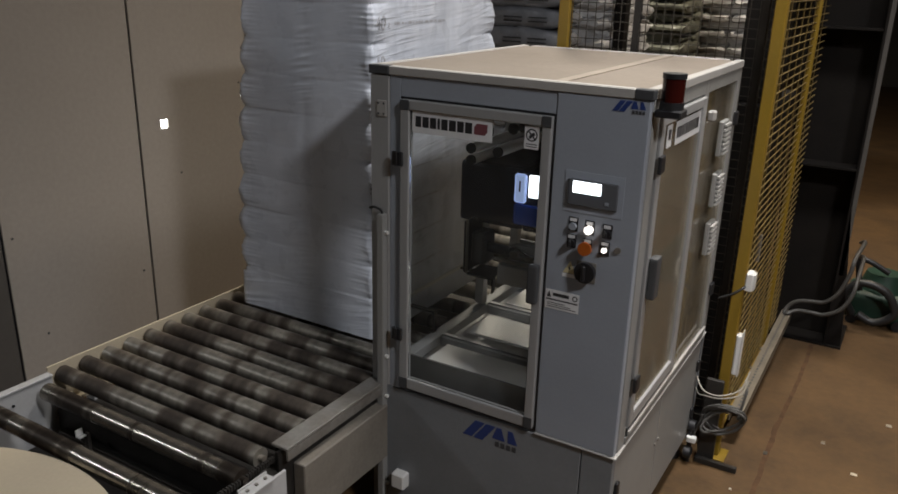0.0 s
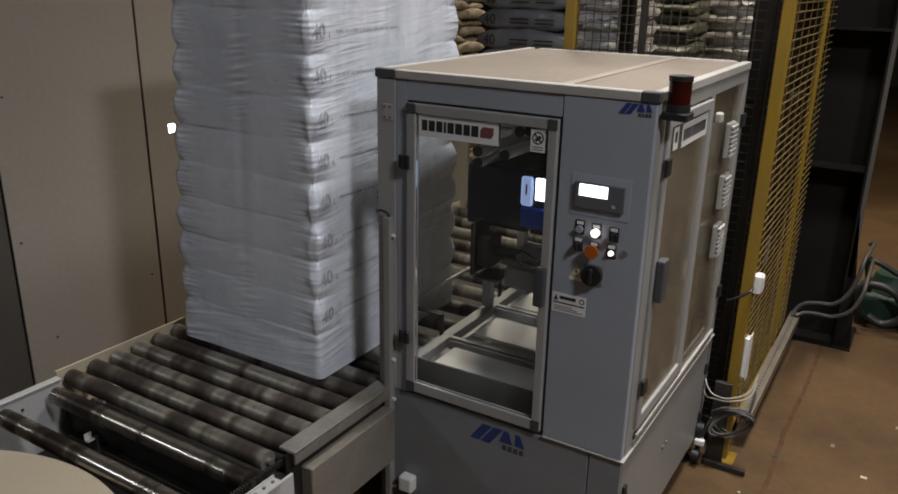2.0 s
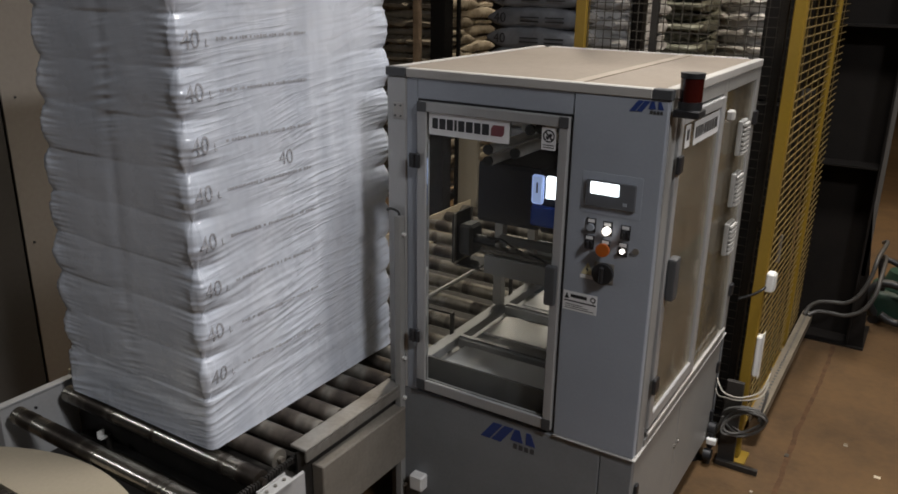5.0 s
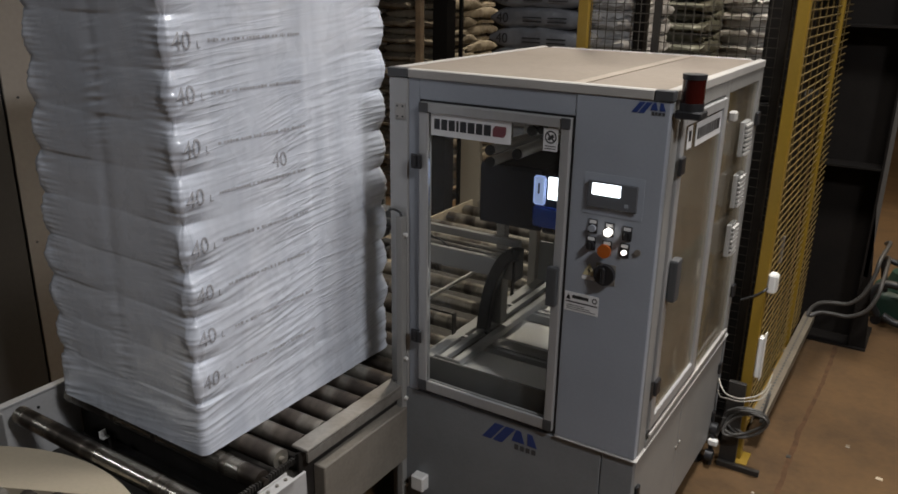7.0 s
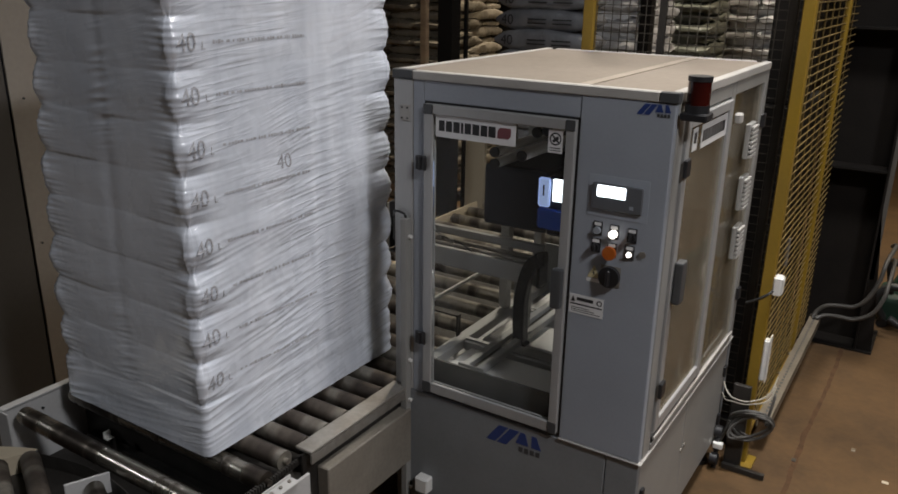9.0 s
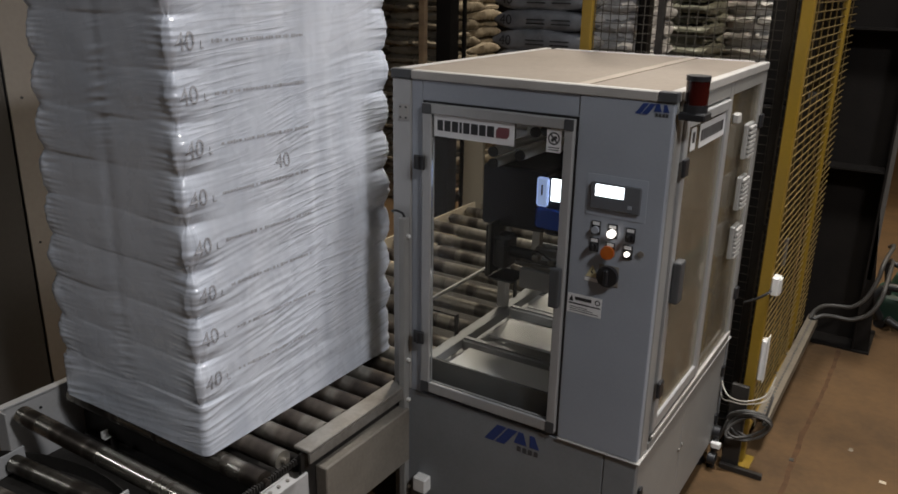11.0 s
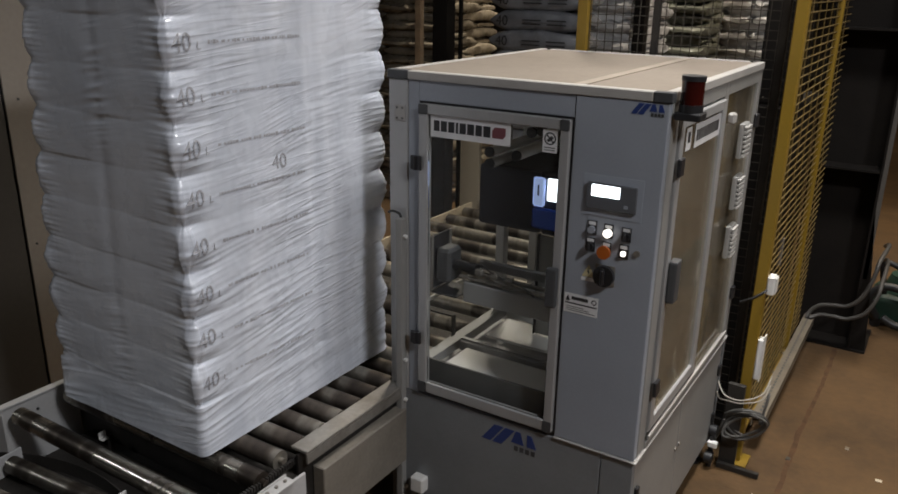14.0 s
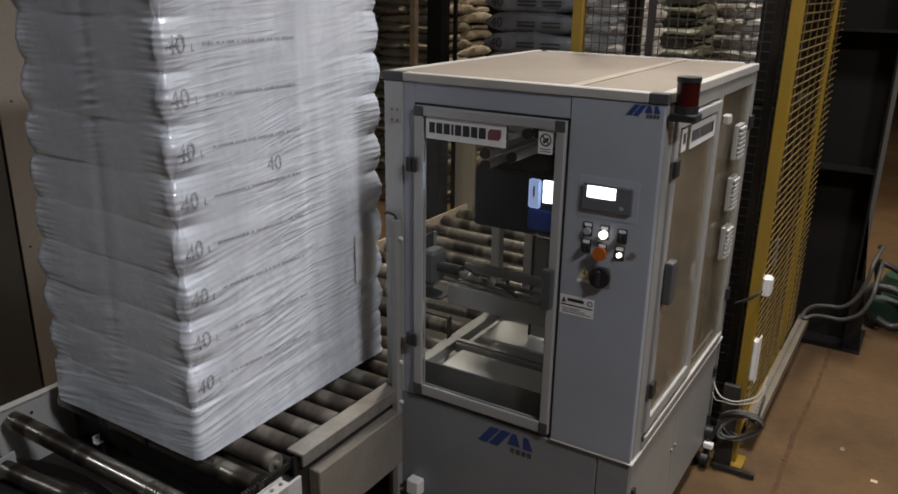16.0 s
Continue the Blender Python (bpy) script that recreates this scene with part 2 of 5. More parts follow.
M = dict(
    panel=mat("machine_grey_paint", (0.305, 0.33, 0.37), 0.42, 0, 0.05, 3, 0.006, 90),
    panel2=mat("machine_base_paint", (0.205, 0.215, 0.225), 0.5, 0, 0.08, 3, 0.006, 90),
    sidepanel=mat("light_grey_paint", (0.27, 0.265, 0.25), 0.45, 0, 0.06, 3, 0.006, 90),
    alu=mat("aluminium_profile", (0.40, 0.40, 0.395), 0.40, 0.3, 0.06, 5, 0.004, 120, stretch=(1, 1, 0.2)),
    plate=mat("display_glow_paint", (0.33, 0.36, 0.41), 0.4, 0, 0.04, 5, 0.004, 90),
    dirt=mat("caked_dirt", (0.078, 0.036, 0.011), 0.9, 0, 0.2, 12, 0.02, 80),
    lid=mat("dusty_lid", (0.205, 0.172, 0.138), 0.8, 0, 0.14, 2.2, 0.01, 45, stain=(0.155, 0.122, 0.092)),
    lidstrip=mat("beige_joint_strip", (0.29, 0.245, 0.195), 0.6, 0, 0.08, 5, 0.004, 80),
    display=mat("display_housing", (0.105, 0.11, 0.12), 0.45, 0, 0.06, 8, 0.006, 120),
    lidrim=mat("pale_lid_rim", (0.40, 0.385, 0.36), 0.5, 0, 0.06, 5, 0.004, 80),
    bplastic=mat("black_plastic", (0.018, 0.018, 0.02), 0.45, 0, 0.1, 8, 0.01, 120),
    dplastic=mat("dark_grey_plastic", (0.06, 0.062, 0.065), 0.5, 0, 0.08, 8, 0.01, 120),
    steel=mat("worn_steel", (0.27, 0.255, 0.23), 0.45, 0.4, 0.22, 7, 0.01, 60, stain=(0.13, 0.105, 0.08)),
    dsteel=mat("dark_oily_steel", (0.05, 0.045, 0.04), 0.55, 0.4, 0.2, 6, 0.02, 80),
    cream=mat("cream_painted_steel", (0.52, 0.445, 0.325), 0.5, 0, 0.07, 3, 0.006, 70, stain=(0.46, 0.385, 0.27)),
    white=mat("white_painted_steel", (0.46, 0.46, 0.46), 0.45, 0, 0.08, 4, 0.006, 70, stain=(0.40, 0.36, 0.30)),
    wplastic=mat("white_plastic", (0.74, 0.73, 0.70), 0.45, 0, 0.05, 6, 0.004, 90),
    drive=mat("drive_cover_paint", (0.20, 0.18, 0.15), 0.5, 0, 0.2, 5, 0.01, 60, stain=(0.12, 0.10, 0.08)),
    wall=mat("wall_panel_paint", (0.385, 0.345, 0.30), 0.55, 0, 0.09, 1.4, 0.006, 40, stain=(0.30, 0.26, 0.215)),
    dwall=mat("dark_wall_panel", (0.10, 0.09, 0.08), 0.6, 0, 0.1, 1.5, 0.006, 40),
    floor=mat("dusty_concrete", (0.097, 0.051, 0.0155), 0.8, 0, 0.25, 2.6, 0.05, 28, stain=(0.052, 0.028, 0.0095)),
    hall=mat("hall_sheeting", (0.09, 0.082, 0.072), 0.8, 0, 0.12, 0.8, 0.02, 20),
    yellow=mat("yellow_paint", (0.25, 0.155, 0.014), 0.45, 0, 0.1, 3, 0.01, 70, stain=(0.16, 0.105, 0.03)),
    mesh=mat("fence_wire", (0.18, 0.12, 0.034), 0.5, 0.0, 0.12, 6, 0.0, 70),
    dmesh=mat("dark_fence_wire", (0.09, 0.08, 0.065), 0.5, 0.4, 0.1, 6, 0.0, 70),
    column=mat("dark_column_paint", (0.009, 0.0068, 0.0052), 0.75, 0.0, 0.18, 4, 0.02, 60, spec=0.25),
    wood=mat("pallet_wood", (0.36, 0.25, 0.15), 0.8, 0, 0.16, 5, 0.03, 70, stretch=(0.3, 3, 3)),
    bag=mat("pale_bag_plastic", (0.70, 0.70, 0.72), 0.36, 0, 0.1, 7, 0.05, 30, rnd=0.06),
    gbag=mat("grey_bag_plastic", (0.245, 0.255, 0.28), 0.22, 0, 0.15, 7, 0.05, 26, rnd=0.12),
    wbag=mat("white_bag_plastic", (0.70, 0.70, 0.71), 0.2, 0, 0.15, 7, 0.06, 26, rnd=0.15),
    brbag=mat("brown_bag_plastic", (0.30, 0.255, 0.19), 0.26, 0, 0.2, 7, 0.06, 26, rnd=0.2),
    grbag=mat("olive_bag_plastic", (0.20, 0.205, 0.165), 0.28, 0, 0.15, 7, 0.06, 26, rnd=0.15),
    ink=mat("grey_print", (0.42, 0.42, 0.45), 0.4, 0, 0.1, 20, 0, 90),
    fink=mat("faint_print", (0.47, 0.47, 0.50), 0.4, 0, 0.15, 30, 0, 120),
    kick=mat("dark_kick_panel", (0.10, 0.10, 0.098), 0.4, 0.2, 0.12, 5, 0.004, 70),
    dink=mat("black_print", (0.02, 0.02, 0.022), 0.5, 0, 0.05, 20, 0, 90),
    blue=mat("blue_print", (0.022, 0.045, 0.17), 0.4, 0, 0.06, 20, 0, 90),
    red=mat("maroon_print", (0.18, 0.06, 0.07), 0.4, 0, 0.06, 20, 0, 90),
    sticker=mat("white_sticker", (0.72, 0.72, 0.72), 0.35, 0, 0.04, 14, 0, 90),
    orange=mat("orange_button", (0.42, 0.10, 0.012), 0.4, 0, 0.06, 20, 0, 90),
    amber=mat("yellow_sticker", (0.55, 0.48, 0.28), 0.4, 0, 0.06, 20, 0, 90),
    navy=mat("dark_blue_housing", (0.008, 0.010, 0.022), 0.4, 0, 0.08, 8, 0.004, 90),
    blueglow=mat("blue_glow_paint", (0.03, 0.13, 0.70), 0.35, 0, 0.06, 8, 0.004, 90),
    tray=mat("dusty_galvanised_steel", (0.23, 0.195, 0.145), 0.55, 0.2, 0.14, 5, 0.01, 70),
    cable=mat("grey_cable", (0.07, 0.066, 0.06), 0.5, 0, 0.1, 8, 0, 60),
    wcable=mat("white_cable", (0.42, 0.39, 0.33), 0.5, 0, 0.08, 8, 0, 60),
    bcable=mat("black_cable", (0.02, 0.02, 0.02), 0.45, 0, 0.08, 8, 0, 60),
    green=mat("green_plastic", (0.014, 0.042, 0.026), 0.5, 0, 0.15, 8, 0.01, 60),
    beacon=mat("red_beacon_lens", (0.045, 0.006, 0.004), 0.2, 0, 0.1, 12, 0, 60),
    roller=roller_mat(),
    rubbed=roller_mat("rubbed_roller_steel", 0.05, 0.9, 0.25, 1.8, 0.85),
    # Brighter roller steel: light falling behind the machine is put into its colour.
    litroller=roller_mat("lit_roller_steel", 0.05, 0.95, 0.30, 1.6, 0.6),
    oxide=roller_mat("dull_roller_steel", -0.02, 0.45, 0.34, 1.2, 0.8),
    film=film_mat(),
    glass=glass_mat("clear_door_glass", (0.96, 0.97, 0.965), 0.012),
    # Tan veil on the side panes: dust plus the floor's reflection, put into colour.
    sideglass=glass_mat("dusty_tan_reflection_glass", (0.90, 0.88, 0.82), 0.095, 0.05, (0.47, 0.40, 0.30)),
    screen=glow("screen_glow", (0.88, 0.95, 1.0), 3.0),
    button=glow("lit_button", (1.0, 0.93, 0.85), 2.5),
    bscreen=glow("blue_screen_glow", (0.45, 0.58, 0.95), 0.45),
    daylight=glow("daylight_in_hole", (0.95, 1.0, 0.97), 8.0),
    lamp=glow("lamp_face", (1.0, 0.95, 0.88), 6.0),
)


# ---- building helpers ----
def bx(bm, x0, x1, y0, y1, z0, z1, bev=0.0, seg=1):
    """A box between two corners, its edges rounded by bev."""
    r = bmesh.ops.create_cube(bm, size=1.0)
    vs = r["verts"]
    for v in vs:
        v.co = Vector(((x0 + x1) / 2 + v.co.x * (x1 - x0), (y0 + y1) / 2 + v.co.y * (y1 - y0), (z0 + z1) / 2 + v.co.z * (z1 - z0)))
    if bev:
        es = list({e for v in vs for e in v.link_edges})
        bmesh.ops.bevel(bm, geom=es, offset=bev, segments=seg, affect="EDGES", profile=0.6)
    return bm


def cy(bm, p, q, r, seg=16, r2=None, caps=True):
    """A round bar from p to q."""
    p, q = Vector(p), Vector(q)
    d = q - p
    m = Matrix.Translation((p + q) / 2) @ d.to_track_quat("Z", "Y").to_matrix().to_4x4()
    bmesh.ops.create_cone(bm, cap_ends=caps, segments=seg, radius1=r, radius2=r if r2 is None else r2, depth=d.length, matrix=m)
    return bm


def tube(bm, pts, r, seg=8):
    """A bent tube through pts, smoothed."""
    P = [Vector(p) for p in pts]
    fine = []
    for i in range(len(P) - 1):
        a, b, c, d = P[max(0, i - 1)], P[i], P[i + 1], P[min(len(P) - 1, i + 2)]
        for k in range(6):
            t = k / 6
            fine.append(0.5 * ((2 * b) + (c - a) * t + (2 * a - 5 * b + 4 * c - d) * t * t + (3 * b - a - 3 * c + d) * t ** 3))
    fine.append(P[-1])
    rings = []
    for i, p in enumerate(fine):
        d = (fine[min(len(fine) - 1, i + 1)] - fine[max(0, i - 1)]).normalized()
        u = d.orthogonal().normalized() if not rings else (rings[-1][1] - d * rings[-1][1].dot(d)).normalized()
        w = d.cross(u)
        rings.append(([bm.verts.new(p + r * (math.cos(a) * u + math.sin(a) * w)) for a in [2 * math.pi * k / seg for k in range(seg)]], u))
    for (a, _), (b, _) in zip(rings, rings[1:]):
        for k in range(seg):
            bm.faces.new((a[k], a[(k + 1) % seg], b[(k + 1) % seg], b[k]))
    for f in (rings[0][0][::-1], rings[-1][0]):
        bm.faces.new(f)
    return bm


def B():
    return bmesh.new()


def thing(name, at=(0, 0, 0), label="", category="", group="", kind=""):
    ob = new(name)
    ob.location = at
    ob.empty_display_size = 0.1
    ob["base"] = tuple(float(a) for a in at)
    return tagged(ob, label, category, group, kind)


def base_of(ob):
    while ob.parent:
        ob = ob.parent
    return Vector(ob["base"]) if "base" in ob else Vector(ob.location)


def finish(name, bm, material, smooth=False, shift=None):
    if shift is not None:
        bmesh.ops.translate(bm, vec=-shift, verts=bm.verts)
    bmesh.ops.recalc_face_normals(bm, faces=bm.faces)
    me = bpy.data.meshes.new(name)
    bm.to_mesh(me)
    bm.free()
    me.materials.append(material)
    if smooth:
        for p in me.polygons:
            p.use_smooth = True
        me.set_sharp_from_angle(angle=radians(40))
    return me


def part(name, bm, material, parent, label="", smooth=False):
    """One mesh under a thing; bm is in world metres, before the thing moves."""
    ob = new(name, finish(name, bm, material, smooth, base_of(parent)))
    ob.parent = parent
    return tagged(ob, label)


def solid(name, bm, material, label, category, group="", kind="", smooth=False, at=None):
    """A thing of one mesh, its origin at its base."""
    if at is None:
        xs = [v.co for v in bm.verts]
        at = Vector((sum(v.x for v in xs) / len(xs), sum(v.y for v in xs) / len(xs), min(v.z for v in xs)))
    ob = new(name, finish(name, bm, material, smooth, Vector(at)))
    ob.location = at
    return tagged(ob, label, category, group, kind)


def words(name, text, height, m, material, parent, depth=0.0006):
    """Flat lettering, its lower left corner at the pose m (x along the line, z of m outwards)."""
    cu = bpy.data.curves.new(name, "FONT")
    cu.body, cu.size, cu.extrude = text, height / 0.69, depth
    tmp = bpy.data.objects.new(name, cu)
    scene.collection.objects.link(tmp)
    me = bpy.data.meshes.new_from_object(tmp.evaluated_get(bpy.context.evaluated_depsgraph_get()))
    bpy.data.objects.remove(tmp)
    me.materials.clear()
    me.materials.append(material)
    me.transform(Matrix.Translation(-base_of(parent)) @ m)
    ob = new(name, me)
    ob.parent = parent
    return ob


# ---- structure ----
WALL = -1.95
solid("floor", bx(B(), -14, 16, -12, 20, -0.2, 0), M["floor"], "dusty brown concrete floor with worn tracks", "floor", kind="structure")
solid("ceiling", bx(B(), -14, 16, -12, 20, 7.6, 7.8), M["hall"], "dark sheeted hall roof", "ceiling", kind="structure")
for nm, a in (("wall_north", (-14, 16, 19.8, 20)), ("wall_south", (-14, 16, -12, -11.8)), ("wall_east", (15.8, 16, -11.8, 19.8)), ("wall_west", (-14, -13.8, -11.8, 19.8))):
    solid(nm, bx(B(), *a, 0, 7.6), M["hall"], "dark sheeted hall wall", "wall", kind="structure")

# partition of pale sandwich panels beside the conveyor
partition = thing("wall_partition", (WALL, 0, 0), "grey-beige sandwich panel partition with narrow dark joints", "wall", kind="structure")
SEAMS = [-1.00, -0.36, 0.483, 1.33, 2.1]
HOLE = (0.66, 1.42, 0.026)
part("joint_backing", bx(B(), WALL - 0.07, WALL - 0.020, -1.0, 2.1, 0, 2.6), M["bplastic"], partition)
for y0, y1 in zip(SEAMS, SEAMS[1:]):
    bm = B()
    a, b = y0 + 0.007, y1 - 0.007
    if a < HOLE[0] < b:
        hy, hz, hr = HOLE
        bx(bm, WALL - 0.012, WALL, a, hy - hr, 0, 2.6)
        bx(bm, WALL - 0.012, WALL, hy + hr, b, 0, 2.6)
        bx(bm, WALL - 0.012, WALL, hy - hr, hy + hr, 0, hz - hr)
        bx(bm, WALL - 0.012, WALL, hy - hr, hy + hr, hz + hr, 2.6)
    else:
        bx(bm, WALL - 0.012, WALL, a, b, 0, 2.6, 0.002)
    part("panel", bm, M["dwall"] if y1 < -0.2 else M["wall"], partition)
part("light_hole", bx(B(), WALL - 0.011, WALL - 0.006, HOLE[0] - 0.024, HOLE[0] + 0.024, HOLE[1] - 0.024, HOLE[1] + 0.024), M["daylight"], partition, "small hole bright with daylight")
for y, z in ((-0.31, 0.99), (-0.2, 0.44), (0.42, 0.6), (0.75, 1.12), (1.25, 1.6), (-0.29, 1.7)):
    part("screw", cy(B(), (WALL, y, z), (WALL + 0.004, y, z), 0.006, 10), M["dplastic"], partition)

for x, y, z, watts, colour, beam in LAMPS:
    lamp = thing("high_bay_lamp", (x, y, z + 0.03), "round hanging high-bay lamp under the roof", "lamp", "high-bay lamps")
    part("hood", cy(B(), (x, y, z + 0.03), (x, y, z + 0.3), 0.28, 24, 0.08), M["dsteel"], lamp, smooth=True)
    part("rod", cy(B(), (x, y, z + 0.3), (x, y, 7.6), 0.012, 8), M["dsteel"], lamp)

# ---- roller conveyor ----
ROLL_R, PITCH, TOP = 0.036, 0.1105, 0.677


def roller_mesh(length, r, material=None):
    bm = B()
    cy(bm, (-length / 2, 0, 0), (length / 2, 0, 0), r, 28)
    cy(bm, (-length / 2 - 0.02, 0, 0), (-length / 2, 0, 0), r * 0.35, 12)
    cy(bm, (length / 2, 0, 0), (length / 2 + 0.02, 0, 0), r * 0.35, 12)
    return finish("roller", bm, material or M["roller"], True)


def add_rollers(parent, mesh, spots):
    made = []
    for s in spots:
        ob = new("roller", mesh)
        ob.parent = parent
        ob.location = Vector(s) - base_of(parent)
        made.append(ob)
    return made


conv = thing("roller_conveyor", (-0.58, 1.6, 0), "long steel roller conveyor with worn dark rollers and pale rails", "conveyor")
Y0, Y1 = -0.66, 2.6
part("rail", bx(bx(B(), -1.168, -1.158, Y0 - 0.03, Y1, 0.50, TOP + 0.004), -1.158, -1.12, Y0 - 0.03, Y1, 0.50, 0.51), M["cream"], conv, "pale painted side rail")
bm = B()
bx(bm, 0.022, 0.032, Y0 + 0.06, Y1, 0.44, TOP - 0.02)
part("rail", bm, M["dsteel"], conv)
part("chain_guard", bx(B(), -0.008, 0.068, -0.592, 0.0, TOP - 0.012, TOP + 0.002, 0.003), M["steel"], conv, "worn bare steel cover plate")
part("guard_lip", bx(B(), 0.060, 0.068, -0.590, 0.0, TOP - 0.05, TOP - 0.0125), M["steel"], conv)
part("drive_box", bx(B(), 0.034, 0.088, -0.53, -0.012, 0.335, 0.580, 0.004), M["drive"], conv, "cream painted drive cover")
part("chain_guard", bx(B(), -0.040, 0.0, 1.30, Y1, TOP - 0.012, TOP + 0.006), M["cream"], conv)
for y in (-0.5, 1.2, 2.9, 4.1):
    for x in (-1.14, 0.0):
        part("leg", bx(B(), x - 0.03, x + 0.03, y - 0.03, y + 0.03, 0, 0.5), M["white"], conv)
driven = add_rollers(conv, roller_mesh(1.12, ROLL_R), [(-0.575, Y0 + 0.02 + i * PITCH, TOP - ROLL_R) for i in range(44) if Y0 + 0.02 + i * PITCH < 0.5])
# The far rollers take the lit copy of the roller steel.
add_rollers(conv, roller_mesh(1.12, ROLL_R, M["litroller"]), [(-0.575, Y0 + 0.02 + i * PITCH, TOP - ROLL_R) for i in range(0, 44, 2) if Y0 + 0.02 + i * PITCH >= 0.5])
bm = B()
for i in range(26):
    bx(bm, 0.003, 0.019, -0.90 + i * 0.0125, -0.893 + i * 0.0125, 0.615, 0.636)
part("drive_chain", bm, M["dsteel"], conv, "oily black drive chain")

gb = part("guide_bar", bx(B(), -0.162, -0.150, 0.30, 1.08, 0.822, 0.842, 0.003), M["wplastic"], conv, "white plastic guide strip")
for y_ in (0.42, 0.98):
    part("guide_bracket", bx(bx(B(), -0.149, 0.044, y_ - 0.012, y_ + 0.012, 0.826, 0.834), 0.036, 0.044, y_ - 0.012, y_ + 0.012, 0.58, 0.8255), M["dsteel"], gb)
# Dark sheet added under the rollers; it stands for the shade between them.
part("drip_pan", bx(B(), -1.155, 0.021, Y0 - 0.02, Y1, 0.46, 0.468), M["dsteel"], conv, "dark sheet added for the shade under the rollers")
near = thing("transfer_conveyor", (-0.5, -0.84, 0), "short roller section with white side plates before the turntable", "conveyor")
part("side_plate", bx(bx(B(), -1.135, -1.125, -1.03, -0.695, 0.36, 0.655), -1.125, -1.06, -1.03, -0.695, 0.36, 0.37), M["white"], near, "white painted side plate")
part("plate_edge", bx(B(), -1.15, -1.115, -1.03, -0.695, 0.656, 0.668, 0.003), M["white"], near)
part("end_flange", bx(B(), -1.15, -1.07, -1.037, -1.0305, 0.36, 0.664, 0.002), M["white"], near)
for y_, z_ in ((-0.87, 0.60), (-0.90, 0.50), (-0.80, 0.48)):
    part("bolt", cy(B(), (-1.1245, y_, z_), (-1.119, y_, z_), 0.006, 6), M["bplastic"], near)
part("side_plate", bx(B(), 0.055, 0.067, -1.06, -0.60, 0.30, 0.60, 0.003), M["white"], near, "white painted side plate")
part("bracket", bx(bx(B(), 0.030, 0.078, -0.80, -0.665, 0.602, 0.610, 0.002), 0.030, 0.036, -0.80, -0.665, 0.610, 0.618), M["white"], near, "perforated white bracket")
for i in range(3):
    part("bolt", cy(B(), (0.054, -0.775 + i * 0.042, 0.610), (0.054, -0.775 + i * 0.042, 0.616), 0.007, 6), M["steel"], near)
part("cross_member", bx(B(), -1.06, 0.03, -0.74, -0.705, 0.40, 0.44), M["dsteel"], near)
# Added dark sheet and end plate, again in place of shade below the rollers.
part("drip_pan", bx(B(), -1.12, 0.054, -1.05, -0.682, 0.375, 0.383), M["dsteel"], near)
part("end_plate", bx(B(), -1.12, 0.02, -0.6975, -0.692, 0.384, 0.600), M["dsteel"], near)
part("clip", bx(bx(B(), -0.87, -0.845, -0.785, -0.755, 0.50, 0.506), -0.87, -0.864, -0.785, -0.755, 0.506, 0.53), M["wplastic"], near, "small white clip")
part("clip_stem", bx(B(), -0.86, -0.84, -0.755, -0.741, 0.384, 0.508), M["dsteel"], near)
for y in (-1.03, -0.72):
    for x in (-1.10, 0.05):
        part("leg", bx(B(), x - 0.025, x + 0.025, y - 0.02, y + 0.02, 0, 0.37), M["white"], near)
driven += add_rollers(near, roller_mesh(1.075, ROLL_R, M["rubbed"]), [(-0.525, -0.972, TOP - 0.006 - ROLL_R), (-0.53, -0.755, TOP - 0.012 - ROLL_R)])

# ---- turntable ----
TC, TR, TZ = Vector((-0.52, -1.80, 0)), 0.785, 0.63
turn = thing("turntable", TC, "round motorised turntable with cream cover plates and rollers", "turntable")


def disc_segment(bm, chord, r, z0, z1, n=48):
    """The slice of a disc beyond the line y = chord."""
    a = math.asin(chord / r)
    angles = [a + (math.pi - 2 * a) * i / n for i in range(n + 1)]
    lo = [bm.verts.new((TC.x + r * math.cos(t), TC.y + r * math.sin(t), z0)) for t in angles]
    hi = [bm.verts.new((TC.x + r * math.cos(t), TC.y + r * math.sin(t), z1)) for t in angles]
    bm.faces.new(lo[::-1])
    bm.faces.new(hi)
    for i in range(n + 1):
        j = (i + 1) % (n + 1)
        bm.faces.new((lo[i], lo[j], hi[j], hi[i]))
    return bm


